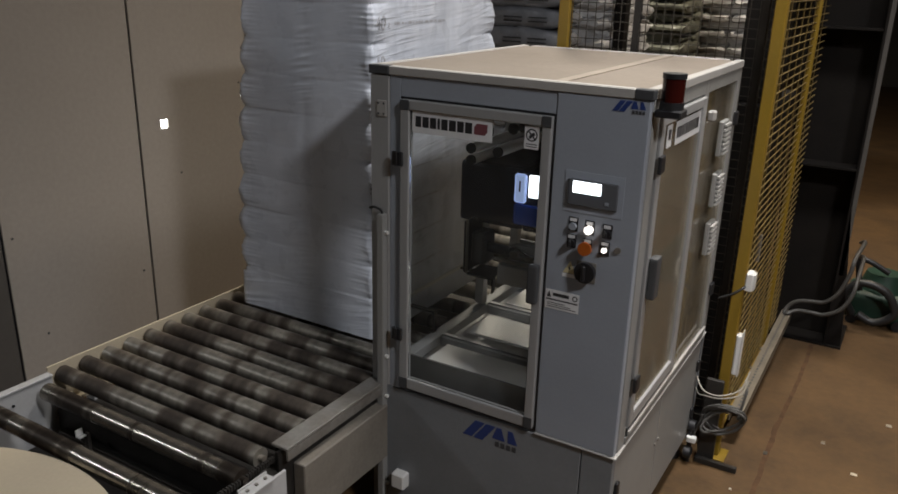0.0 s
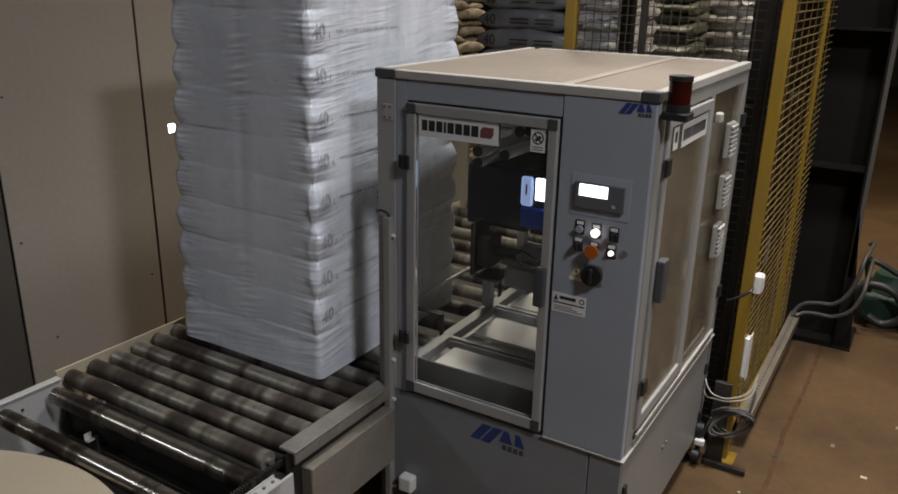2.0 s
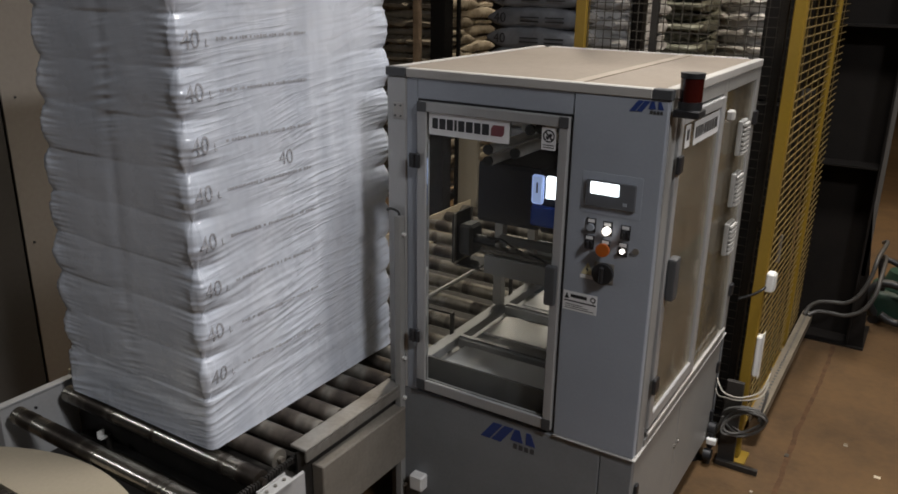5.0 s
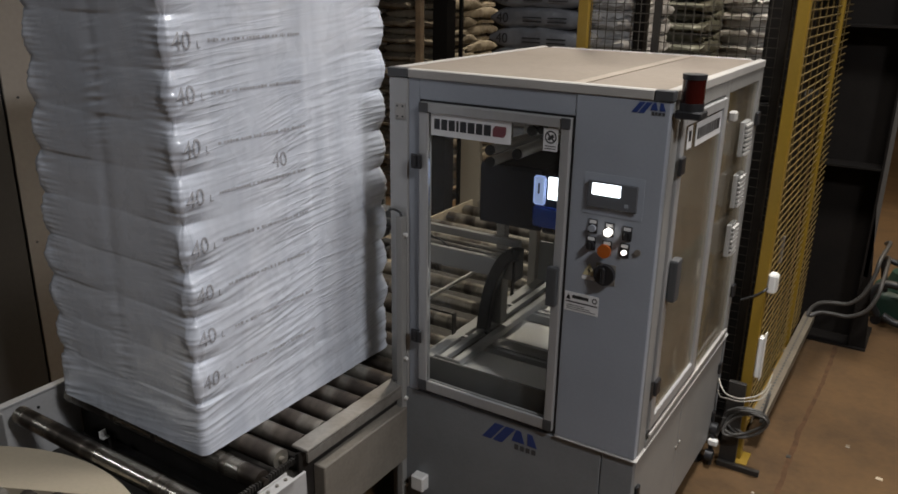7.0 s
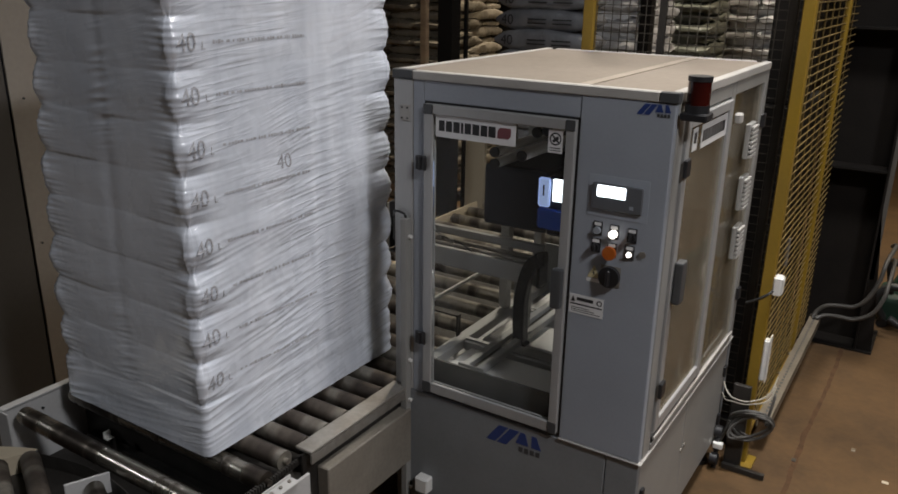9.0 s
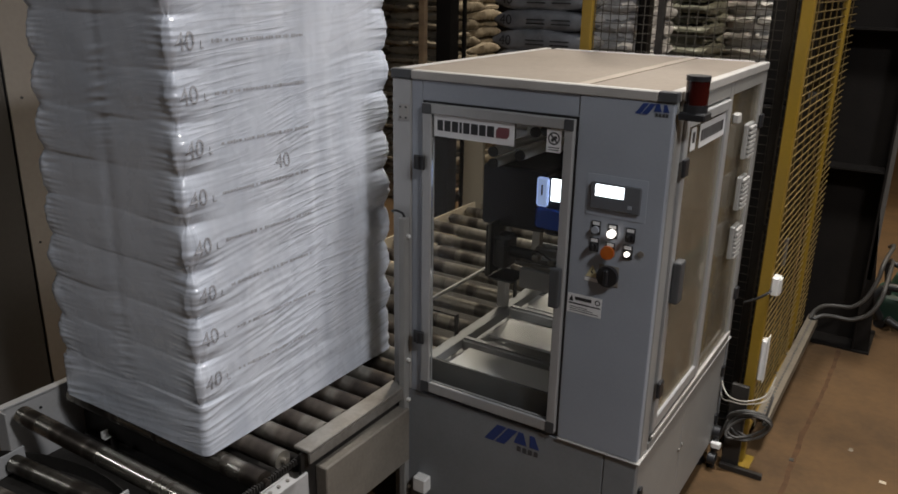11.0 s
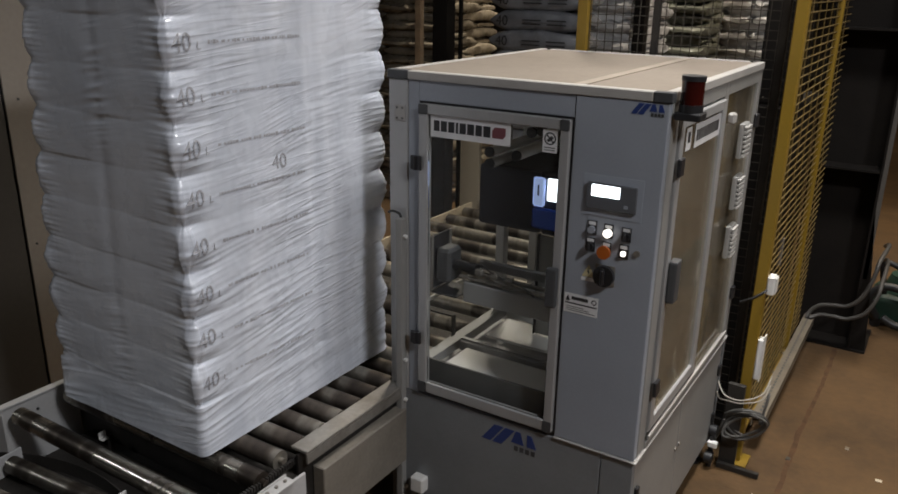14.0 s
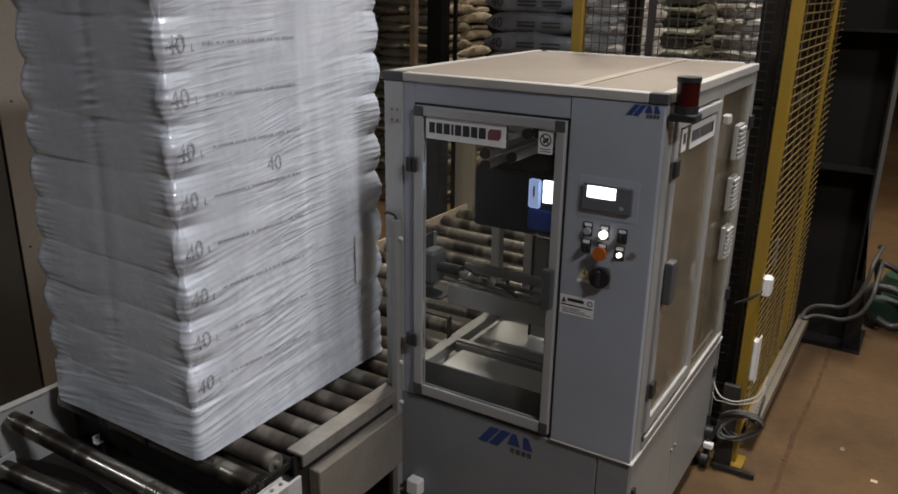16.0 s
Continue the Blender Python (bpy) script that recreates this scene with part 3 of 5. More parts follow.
part("base_disc", cy(B(), (*TC.xy, 0.50), (*TC.xy, 0.56), TR - 0.004, 72), M["dsteel"], turn)
part("pedestal", cy(B(), (*TC.xy, 0.0), (*TC.xy, 0.50), 0.40, 40), M["dsteel"], turn)
for sgn in (1, -1):
    bm = disc_segment(B(), 0.565, TR, TZ - 0.004, TZ)
    sk = disc_segment(B(), 0.58, TR - 0.002, 0.561, TZ - 0.0045)
    for b2 in (bm, sk):
        if sgn < 0:
            bmesh.ops.rotate(b2, cent=TC, matrix=Matrix.Rotation(math.pi, 3, "Z"), verts=b2.verts)
    part("cover_plate", bm, M["cream"], turn, "smooth cream painted cover plate")
    part("skirt", sk, M["dsteel"], turn)
    part("side_rail", bx(B(), TC.x - 0.535, TC.x + 0.535, TC.y + sgn * 0.557 - 0.005, TC.y + sgn * 0.557 + 0.005, 0.561, TZ + 0.004), M["cream"], turn)
    part("end_plate", bx(B(), TC.x + sgn * 0.660 - 0.072, TC.x + sgn * 0.660 + 0.072, TC.y + 0.262, TC.y + 0.270, 0.561, TZ + 0.012, 0.002), M["white"], turn, "white painted end plate")
    part("bolt", cy(B(), (TC.x + sgn * 0.61, TC.y + 0.2705, 0.605), (TC.x + sgn * 0.61, TC.y + 0.276, 0.605), 0.012, 8), M["bplastic"], turn)
    part("end_plate", bx(B(), TC.x + sgn * 0.660 - 0.072, TC.x + sgn * 0.660 + 0.072, TC.y - 0.270, TC.y - 0.262, 0.561, TZ + 0.012, 0.002), M["white"], turn, "white painted end plate")
ts = roller_mesh(0.48, 0.032, M["oxide"])
rim_ = B()
NR = 72
outer = [[rim_.verts.new((TC.x + r_ * math.cos(2 * math.pi * i / NR), TC.y + r_ * math.sin(2 * math.pi * i / NR), z_)) for i in range(NR)] for r_, z_ in ((TR - 0.006, 0.561), (TR - 0.006, 0.615), (TR - 0.009, 0.615), (TR - 0.009, 0.561))]
for k in range(4):
    for i in range(NR):
        rim_.faces.new((outer[k][i], outer[k][(i + 1) % NR], outer[(k + 1) % 4][(i + 1) % NR], outer[(k + 1) % 4][i]))
part("rim", rim_, M["dsteel"], turn)
for x in (-0.675, 0.675):
    ob = new("roller", ts)
    ob.parent = turn
    ob.matrix_local = pose(x, 0, TZ - 0.022, 0, 0, 90)
tm = roller_mesh(1.06, 0.034)
for i in range(11):
    ob = new("roller", tm)
    ob.parent = turn
    ob.matrix_local = pose(-0.515 + i * 0.103, 0, TZ - 0.012, 0, 0, 90)


# ---- wrapped pallet load ----
PX0, PX1, PLEN, PZ0, PZ1 = -1.014, -0.203, 1.05, 0.679, 2.28
LAYER, BAG0 = 0.160, 0.868
load = thing("wrapped_pallet", (-0.603, 0, PZ0), "tall pallet of pale bags tightly wrapped in clear stretch film", "pallet load")


def swell(nx, ny, x, y, z):
    """How far the wrapped surface stands out at a place on a side face with that outward normal."""
    if z < BAG0:
        k = (z - PZ0) / (BAG0 - PZ0)
        return 0.0015 * math.sin(z * 60 + x * 3 + y * 4) * k + 0.006 * (1 - k)
    f = (z - BAG0) / LAYER
    lay, f = int(f), f - int(f)
    arch = (max(0.0, math.sin(math.pi * f)) ** 0.75)
    shift = noise.noise((lay * 3.7, nx * 5 + 0.3, ny * 5)) * 0.006
    corner = min(abs(x - PX0), abs(x - PX1)) if abs(ny) > abs(nx) else min(abs(y), abs(y - PLEN))
    edge = 0.07 + 0.93 * math.exp(-(corner / (0.085 if abs(nx) > abs(ny) else 0.035)) ** 2)
    d = (-0.018 + 0.028 * arch) * edge + 0.009 * edge * noise.noise((z * 13, nx * 3 + 1.7, ny * 3)) + shift * arch * (0.12 + 0.88 * edge)
    across = y if abs(nx) > abs(ny) else (x + 0.603) * 1.1
    d += 0.006 * noise.noise((across * 3.1 + lay * 9.1, z * 2.0, nx * 4)) * (arch if abs(nx) > abs(ny) else 0.6)
    if abs(ny) > 0.7:
        d -= 0.003 * math.exp(-((x + 0.603) / 0.03) ** 2)
    if abs(nx) > 0.7:
        d -= 0.004 * math.exp(-((y - 0.62) / 0.03) ** 2)
    return d


def taper(z):
    """How far the stack leans in on its -x side at a height."""
    return 0.0 if z < BAG0 - 0.02 else 0.016 + 0.078 * min(1.0, max(0.0, (z - 1.2) / 0.85))


def wrinkle(s, z):
    """Fine stretched folds running round the load, leaning a little."""
    v = noise.noise((s * 2.2 + 3, (z - s * 0.12) * 34, 1.5)) + 0.6 * noise.noise((s * 5.0, (z - s * 0.18) * 60, 4.5))
    ridge = 1 - abs(v)
    gate = max(0, noise.noise((s * 2.6, z * 2.4, 8.8)) + 0.25 + 0.20 * math.exp(-((z - 0.80) / 0.22) ** 2))
    return 0.0048 * ridge ** 3 * gate


def outline(n, inset=0.0, r=0.024):
    """Points, normals and running length round the load's plan."""
    x0, x1, y0, y1 = PX0 + inset, PX1 - inset, inset, PLEN - inset
    segs = []
    for (ax, ay), (bx_, by_), nrm in (((x0 + r, y0), (x1 - r, y0), (0, -1)), ((x1, y0 + r), (x1, y1 - r), (1, 0)),
                                      ((x1 - r, y1), (x0 + r, y1), (0, 1)), ((x0, y1 - r), (x0, y0 + r), (-1, 0))):
        m = int(n * math.hypot(bx_ - ax, by_ - ay) / 3.7)
        for i in range(m):
            t = i / m
            segs.append((ax + (bx_ - ax) * t, ay + (by_ - ay) * t, *nrm))
        cx_, cy_ = bx_ - nrm[0] * r, by_ - nrm[1] * r
        a0 = math.atan2(nrm[1], nrm[0])
        for i in range(5):
            a = a0 + math.pi / 2 * i / 5
            segs.append((cx_ + r * math.cos(a), cy_ + r * math.sin(a), math.cos(a), math.sin(a)))
    return segs


def surface(x, y, nx, ny, s, z):
    corner = min(abs(x - PX0), abs(x - PX1)) if abs(ny) > abs(nx) else min(abs(y), abs(y - PLEN))
    pinch = math.exp(-(corner / 0.10) ** 2)
    crimp = 0.0045 * pinch * (1 - abs(noise.noise((s * 1.5, z * 55, 2.2)))) ** 3 if z > BAG0 else 0.0
    return swell(nx, ny, x, y, z) + wrinkle(s, z) * (1 + pinch) * (0.12 + 1.2 * math.exp(-((x + 0.603) / 0.05) ** 2) if ny < -0.7 and z > BAG0 else 1.0) + crimp


ring = outline(260)
rows_z = [PZ0 + (PZ1 - PZ0) * i / 340 for i in range(341)]
verts, faces = [], []
s, run = 0.0, []
for i, p in enumerate(ring):
    if i:
        s += math.hypot(p[0] - ring[i - 1][0], p[1] - ring[i - 1][1])
    run.append(s)
for z in rows_z:
    for p, s in zip(ring, run):
        d = surface(*p, s, z)
        x = p[0] + p[2] * d
        verts.append((x + taper(z) * (PX1 - x) / (PX1 - PX0) + 0.603, p[1] + p[3] * d, z - PZ0))
n = len(ring)
for j in range(len(rows_z) - 1):
    for i in range(n):
        k = (i + 1) % n
        faces.append((j * n + i, j * n + k, (j + 1) * n + k, (j + 1) * n + i))
faces.append(tuple((len(rows_z) - 1) * n + i for i in range(n)))
me = bpy.data.meshes.new("film_wrap")
me.from_pydata(verts, [], faces)
me.materials.append(M["film"])
me.polygons.foreach_set("use_smooth", [True] * len(me.polygons))
film = new("film_wrap", me)
film.parent = load
tagged(film, "shiny clear stretch film with taut folds")


def bag_mesh(name, lx, ly, h, material, seed, sag=0.0, crumple=0.007):
    """A full plastic bag lying flat, long along x, pinched at its two ends."""
    bm = B()
    n, k = 24, 28
    rings = []
    for i in range(n + 1):
        u = -1 + 2 * i / n
        w = ly / 2 * (1 - 0.12 * abs(u) ** 5)
        t = max(0.012, h / 2 * (1 - 0.82 * abs(u) ** 5))
        ringv = []
        for q in range(k):
            a = 2 * math.pi * q / k
            c, s_ = math.cos(a), math.sin(a)
            y = w * math.copysign(abs(c) ** 0.36, c)
            z = t * math.copysign(abs(s_) ** 0.46, s_)
            j = noise.noise((u * 2.3 + seed * 7, y * 7, z * 9 + seed)) * 0.012 + noise.noise((u * 9 + seed, y * 22, z * 26 + seed * 3)) * crumple
            ringv.append(bm.verts.new((u * lx / 2 + j * 0.5, y + j, z + h / 2 + j * 1.1 - sag * abs(u) ** 2)))
        rings.append(ringv)
    for a, b in zip(rings, rings[1:]):
        for q in range(k):
            bm.faces.new((a[q], a[(q + 1) % k], b[(q + 1) % k], b[q]))
    bm.faces.new(rings[0][::-1])
    bm.faces.new(rings[-1])
    return finish(name, bm, material, True)


def drop_bag(parent, mesh, x, y, z, rz, size=(1, 1, 1)):
    ob = new("bag", mesh)
    ob.parent = parent
    ob.matrix_local = Matrix.Translation(-base_of(parent)) @ pose(x, y, z, 0, 0, rz) @ Matrix.Diagonal((*size, 1))
    return ob


def pallet_base(parent, x0, x1, y0, y1, z0):
    for i in range(5):
        a = x0 + (x1 - x0 - 0.1) * i / 4
        part("deck_board", bx(B(), a, a + 0.1, y0, y1, z0 + 0.122, z0 + 0.144, 0.002), M["wood"], parent)
    for i in range(3):
        a = y0 + (y1 - y0 - 0.1) * i / 2
        part("bearer", bx(B(), x0, x1, a, a + 0.1, z0, z0 + 0.122, 0.003), M["wood"], parent)


pallet_base(load, PX0 + 0.06, PX1 - 0.06, 0.06, PLEN - 0.06, PZ0 + 0.001)
bl = [bag_mesh("bag", 0.60, 0.375, LAYER - 0.004, M["bag"], q) for q in range(3)]
bs = [bag_mesh("bag", 0.74, 0.385, LAYER - 0.004, M["bag"], q + 5) for q in range(2)]
for lay in range(9):
    z = BAG0 + 0.001 + lay * LAYER - 0.02
    k = 1 - taper(z + LAYER) / (PX1 - PX0)
    for x in (-0.79, -0.412):
        drop_bag(load, bl[(lay + int(x > -0.6)) % 3], PX1 - (PX1 - x) * k, 0.325, z, 90, (1, k, 1))
    drop_bag(load, bs[lay % 2], PX1 - (PX1 + 0.603) * k, 0.82, z, 0, (k, 1, 1))


def on_film(ob, lift=0.0022):
    """Lay flat printing on the wrapped surface of the +x face."""
    for v in ob.data.vertices:
        y, z = v.co.y, v.co.z + PZ0
        s_ = (PX1 - PX0) + y
        v.co.x = PX1 + 0.603 + surface(PX1, y, 1, 0, s_, z) + lift + (0.0 if v.co.x < PX1 + 0.6035 else 0.0004)


for lay in range(8):
    z = BAG0 + 0.056 + lay * LAYER
    m = Matrix.Translation((PX1, 0.014, z)) @ Matrix(((0, 0, 1, 0), (1, 0, 0, 0), (0, 1, 0, 0), (0, 0, 0, 1))) @ pose(0, 0, 0, 0, 0, random.uniform(-4, 4))
    on_film(words("bag_print", "40", 0.054, m, M["ink"], load))
    m2 = m @ Matrix.Translation((0.098, 0, 0))
    on_film(words("bag_print", "L", 0.024, m2, M["ink"], load))
    bm = B()
    y = 0.165 + random.uniform(-0.01, 0.01)
    while y < 0.165 + 0.40:
        w = random.uniform(0.005, 0.014)
        r = bmesh.ops.create_grid(bm, x_segments=3, y_segments=1, size=0.5)
        h = random.choice((0.008, 0.008, 0.012))
        for v in r["verts"]:
            v.co = Vector((PX1, y + (v.co.x + 0.5) * w, z + 0.024 + v.co.y * h))
        y += w + random.choice((0.003, 0.003, 0.003, 0.012))
    ob = part("bag_print_line", bm, M["fink"], load)
    on_film(ob)
m = Matrix.Translation((PX1, 0.40, BAG0 - 0.045 + 5 * LAYER)) @ Matrix(((0, 0, 1, 0), (1, 0, 0, 0), (0, 1, 0, 0), (0, 0, 0, 1)))
on_film(words("bag_print", "40", 0.05, m, M["ink"], load))


# ---- labelling machine ----
W, D, H, LEDGE = 1.05, 1.27, 1.95, 0.664
mach = thing("labelling_machine", (0, 0, 0), "grey enclosed pallet labelling machine with glass doors on a steel base", "machine")
P = M["panel"]
# base
part("base_front", bx(B(), 0.0, 0.925, 0.004, 0.03, 0.09, LEDGE - 0.003, 0.002), M["panel2"], mach)
part("base_front", bx(B(), 0.929, 1.046, 0.004, 0.03, 0.09, LEDGE - 0.003, 0.002), M["panel2"], mach)
part("base_back", bx(B(), 0.0, W, D - 0.03, D, 0.09, LEDGE), M["panel2"], mach)
part("base_left", bx(B(), 0.0, 0.02, 0.031, D - 0.031, 0.09, LEDGE - 0.003), M["panel2"], mach)
part("base_floor", bx(B(), 0.021, 1.02, 0.031, D - 0.031, 0.09, 0.11), M["panel2"], mach)
part("deck", bx(B(), 0.021, 1.018, 0.031, D - 0.031, 0.640, 0.658), M["white"], mach)
for y0, y1 in ((0.03, 0.585), (0.591, D - 0.031)):
    d = part("base_door", bx(B(), 1.02, 1.046, y0, y1, 0.13, LEDGE - 0.01, 0.003), M["sidepanel"], mach, "light grey hinged base door")
    for z in (0.25, 0.51):
        yy = y0 + 0.03 if y0 < 0.1 else y1 - 0.03
        part("hinge", bx(B(), 1.047, 1.060, yy - 0.014, yy + 0.014, z - 0.028, z + 0.028, 0.004), M["bplastic"], d)
    part("lock", cy(B(), (1.047, (0.565 if y0 < 0.1 else 0.615), 0.42), (1.052, (0.565 if y0 < 0.1 else 0.615), 0.42), 0.009, 12), M["steel"], d)
part("ledge", bx(B(), 0.742, W + 0.008, -0.006, 0.02, LEDGE, LEDGE + 0.007, 0.002), M["lidrim"], mach)
part("ledge", bx(B(), W - 0.02, W + 0.008, 0.0205, D, LEDGE, LEDGE + 0.007, 0.002), M["lidrim"], mach)
for x in (0.07, 0.98):
    for y in (0.08, D - 0.08):
        part("foot", cy(cy(B(), (x, y, 0), (x, y, 0.02), 0.045, 20), (x, y, 0.02), (x, y, 0.09), 0.014, 10), M["bplastic"], mach, smooth=True)
# front
part("corner_post", bx(B(), 0.0, 0.085, 0.0, 0.05, LEDGE, 1.918, 0.004), M["alu"], mach)
part("front_stile", bx(B(), 0.0865, 0.134, 0.003, 0.03, LEDGE, 1.918, 0.002), P, mach)
part("lintel", bx(B(), 0.135, 0.741, 0.003, 0.03, 1.846, 1.918, 0.002), P, mach)
part("control_panel", bx(B(), 0.743, W - 0.003, 0.0, 0.03, LEDGE + 0.0075, 1.918, 0.003), P, mach, "blue-grey painted control panel")
part("control_cabinet_side", bx(B(), 0.744, 0.75, 0.0305, 0.24, LEDGE + 0.008, 1.90), P, mach)
# glass door
door = part("front_door", bx(bx(bx(bx(B(), 0.141, 0.179, -0.012, 0.018, 0.684, 1.838, 0.003), 0.700, 0.733, -0.012, 0.018, 0.684, 1.838, 0.003),
            0.1795, 0.6995, -0.012, 0.018, 1.803, 1.838, 0.003), 0.1795, 0.6995, -0.012, 0.018, 0.684, 0.728, 0.003), M["alu"], mach, "aluminium framed door")
gl = part("pane", bx(B(), 0.180, 0.699, -0.003, 0.002, 0.729, 1.802), M["glass"], door, "clear pane")
gl.visible_shadow = False
for x0, x1 in ((0.141, 0.180), (0.699, 0.733)):
    for z0, z1 in ((0.684, 0.729), (1.802, 1.838)):
        part("corner_piece", bx(B(), x0, x1, -0.0145, -0.0122, z0, z1, 0.001), M["dplastic"], door)
for z in (1.622, 0.919):
    part("hinge", bx(bx(B(), 0.112, 0.160, -0.026, -0.0148, z - 0.027, z + 0.027, 0.004), 0.131, 0.141, -0.032, -0.0262, z - 0.027, z + 0.027, 0.003), M["bplastic"], door)
part("door_gap", bx(B(), 0.7335, 0.7425, 0.006, 0.02, 0.672, 1.846), M["bplastic"], mach)
part("door_gap", bx(B(), 0.1345, 0.7334, 0.006, 0.02, 1.8385, 1.8455), M["bplastic"], mach)
part("door_gap", bx(B(), 0.1345, 0.7334, 0.006, 0.02, 0.668, 0.6835), M["bplastic"], mach)
part("door_gap", bx(B(), 0.1345, 0.1395, 0.006, 0.02, 0.6838, 1.838), M["bplastic"], mach)
part("handle", bx(B(), 0.689, 0.728, -0.040, -0.0125, 1.188, 1.332, 0.008, 2), M["dplastic"], door, "dark grey door handle")
part("kick_panel", bx(B(), 0.10, 0.741, 0.055, 0.065, LEDGE, 0.800), M["kick"], mach)


def flat(bm, pts, y, t=0.0012):
    """A thin plate on the front: (x, z) points, its face at y."""
    lo = [bm.verts.new((x, y + t, z)) for x, z in pts]
    hi = [bm.verts.new((x, y, z)) for x, z in pts]
    bm.faces.new(lo)
    bm.faces.new(hi[::-1])
    for i in range(len(pts)):
        j = (i + 1) % len(pts)
        bm.faces.new((lo[i], hi[i], hi[j], lo[j]))
    return bm


def rect(x0, x1, z0, z1):
    return [(x0, z0), (x1, z0), (x1, z1), (x0, z1)]


def circle(cx_, cz, r, n=28):
    return [(cx_ + r * math.cos(2 * math.pi * i / n), cz + r * math.sin(2 * math.pi * i / n)) for i in range(n)]


def ring_plate(bm, cx_, cz, r0, r1, y, t=0.001, n=36):
    for i in range(n):
        a, b = 2 * math.pi * i / n, 2 * math.pi * (i + 1) / n
        bm.faces.new([bm.verts.new((cx_ + r * math.cos(q), y, cz + r * math.sin(q))) for r, q in ((r0, a), (r1, a), (r1, b), (r0, b))])
    return bm


def brand_board(parent, to_side=False):
    """White name board with plain dark blocks and a maroon lozenge."""
    made = []
    x0, z0 = (0.190, 1.724)
    made.append(part("name_board", flat(B(), rect(x0, x0 + 0.325, z0, z0 + 0.080), -0.0050), M["sticker"], parent, "white name board"))
    x = x0 + 0.014
    for w in (0.024, 0.026, 0.026, 0.010, 0.026, 0.028, 0.026, 0.028):
        made.append(part("name_block", flat(B(), rect(x, x + w, z0 + 0.022, z0 + 0.060), -0.0056, 0.0004), M["dink"], parent))
        x += w + 0.0055
    made.append(part("lozenge", flat(B(), [(x + 0.002, z0 + 0.022), (x + 0.044, z0 + 0.022), (x + 0.054, z0 + 0.034), (x + 0.054, z0 + 0.060), (x + 0.012, z0 + 0.060), (x + 0.002, z0 + 0.048)], -0.0056, 0.0004), M["red"], parent))
    x0 = 0.636
    made.append(part("prohibition_sign", flat(B(), rect(x0, x0 + 0.052, 1.722, 1.798), -0.0050), M["sticker"], parent, "white forbidden sign with a black ring"))
    c = x0 + 0.026
    rb = ring_plate(B(), c, 1.769, 0.0165, 0.0215, -0.0054)
    flat(rb, [(c - 0.015, 1.780), (c - 0.011, 1.784), (c + 0.015, 1.758), (c + 0.011, 1.754)], -0.0054, 0.0003)
    flat(rb, circle(c - 0.005, 1.763, 0.006, 14), -0.0054, 0.0003)
    flat(rb, circle(c + 0.006, 1.772, 0.006, 14), -0.0054, 0.0003)
    for k in range(2):
        flat(rb, rect(x0 + 0.006, x0 + 0.046, 1.729 + k * 0.008, 1.732 + k * 0.008), -0.0054, 0.0003)
    made.append(part("sign_ring", rb, M["dink"], parent))
    return made


brand_board(door)


def maker_mark(x0, z0, w, parent):
    """Maker's mark: two slanted blue bars, plain blue blocks beside them and a smaller line of blocks below."""
    h = w * 0.37
    y = -0.0016 if z0 > 1 else 0.0026
    for k in range(2):
        a = x0 + k * w * 0.20
        part("maker_bar", flat(B(), [(a, z0 + h * 0.15), (a + w * 0.17, z0 + h * 0.15), (a + w * 0.40, z0 + h), (a + w * 0.23, z0 + h)], y), M["blue"], parent)
    a = x0 + w * 0.54
    part("maker_block", flat(B(), [(a, z0 + h * 0.42), (a + w * 0.23, z0 + h * 0.42), (a + w * 0.16, z0 + h), (a + w * 0.08, z0 + h)], y), M["blue"], parent)
    part("maker_block", flat(B(), [(a + w * 0.28, z0 + h * 0.42), (a + w * 0.45, z0 + h * 0.42), (a + w * 0.36, z0 + h), (a + w * 0.28, z0 + h)], y), M["blue"], parent)
    bm = B()
    for k in range(4):
        flat(bm, rect(a + w * (0.06 + 0.10 * k), a + w * (0.13 + 0.10 * k), z0 + h * 0.06, z0 + h * 0.30), y)
    part("maker_line", bm, M["dplastic"], parent)


maker_mark(0.926, 1.872, 0.108, mach)
maker_mark(0.436, 0.545, 0.240, mach)

# control panel fittings
# Slightly paler plate: the screen's glow on the panel is put into its colour.
part("display_backing", bx(B(), 0.790, 0.992, -0.002, -0.0004, 1.535, 1.672), M["plate"], mach)
disp = part("display", bx(B(), 0.806, 0.975, -0.012, -0.0022, 1.560, 1.648, 0.003), M["display"], mach, "dark operator display")
part("screen", bx(B(), 0.823, 0.919, -0.0145, -0.0122, 1.604, 1.642, 0.002), M["screen"], disp, "lit white screen")
part("key", bx(B(), 0.935, 0.948, -0.014, -0.0122, 1.575, 1.586), M["panel"], disp)


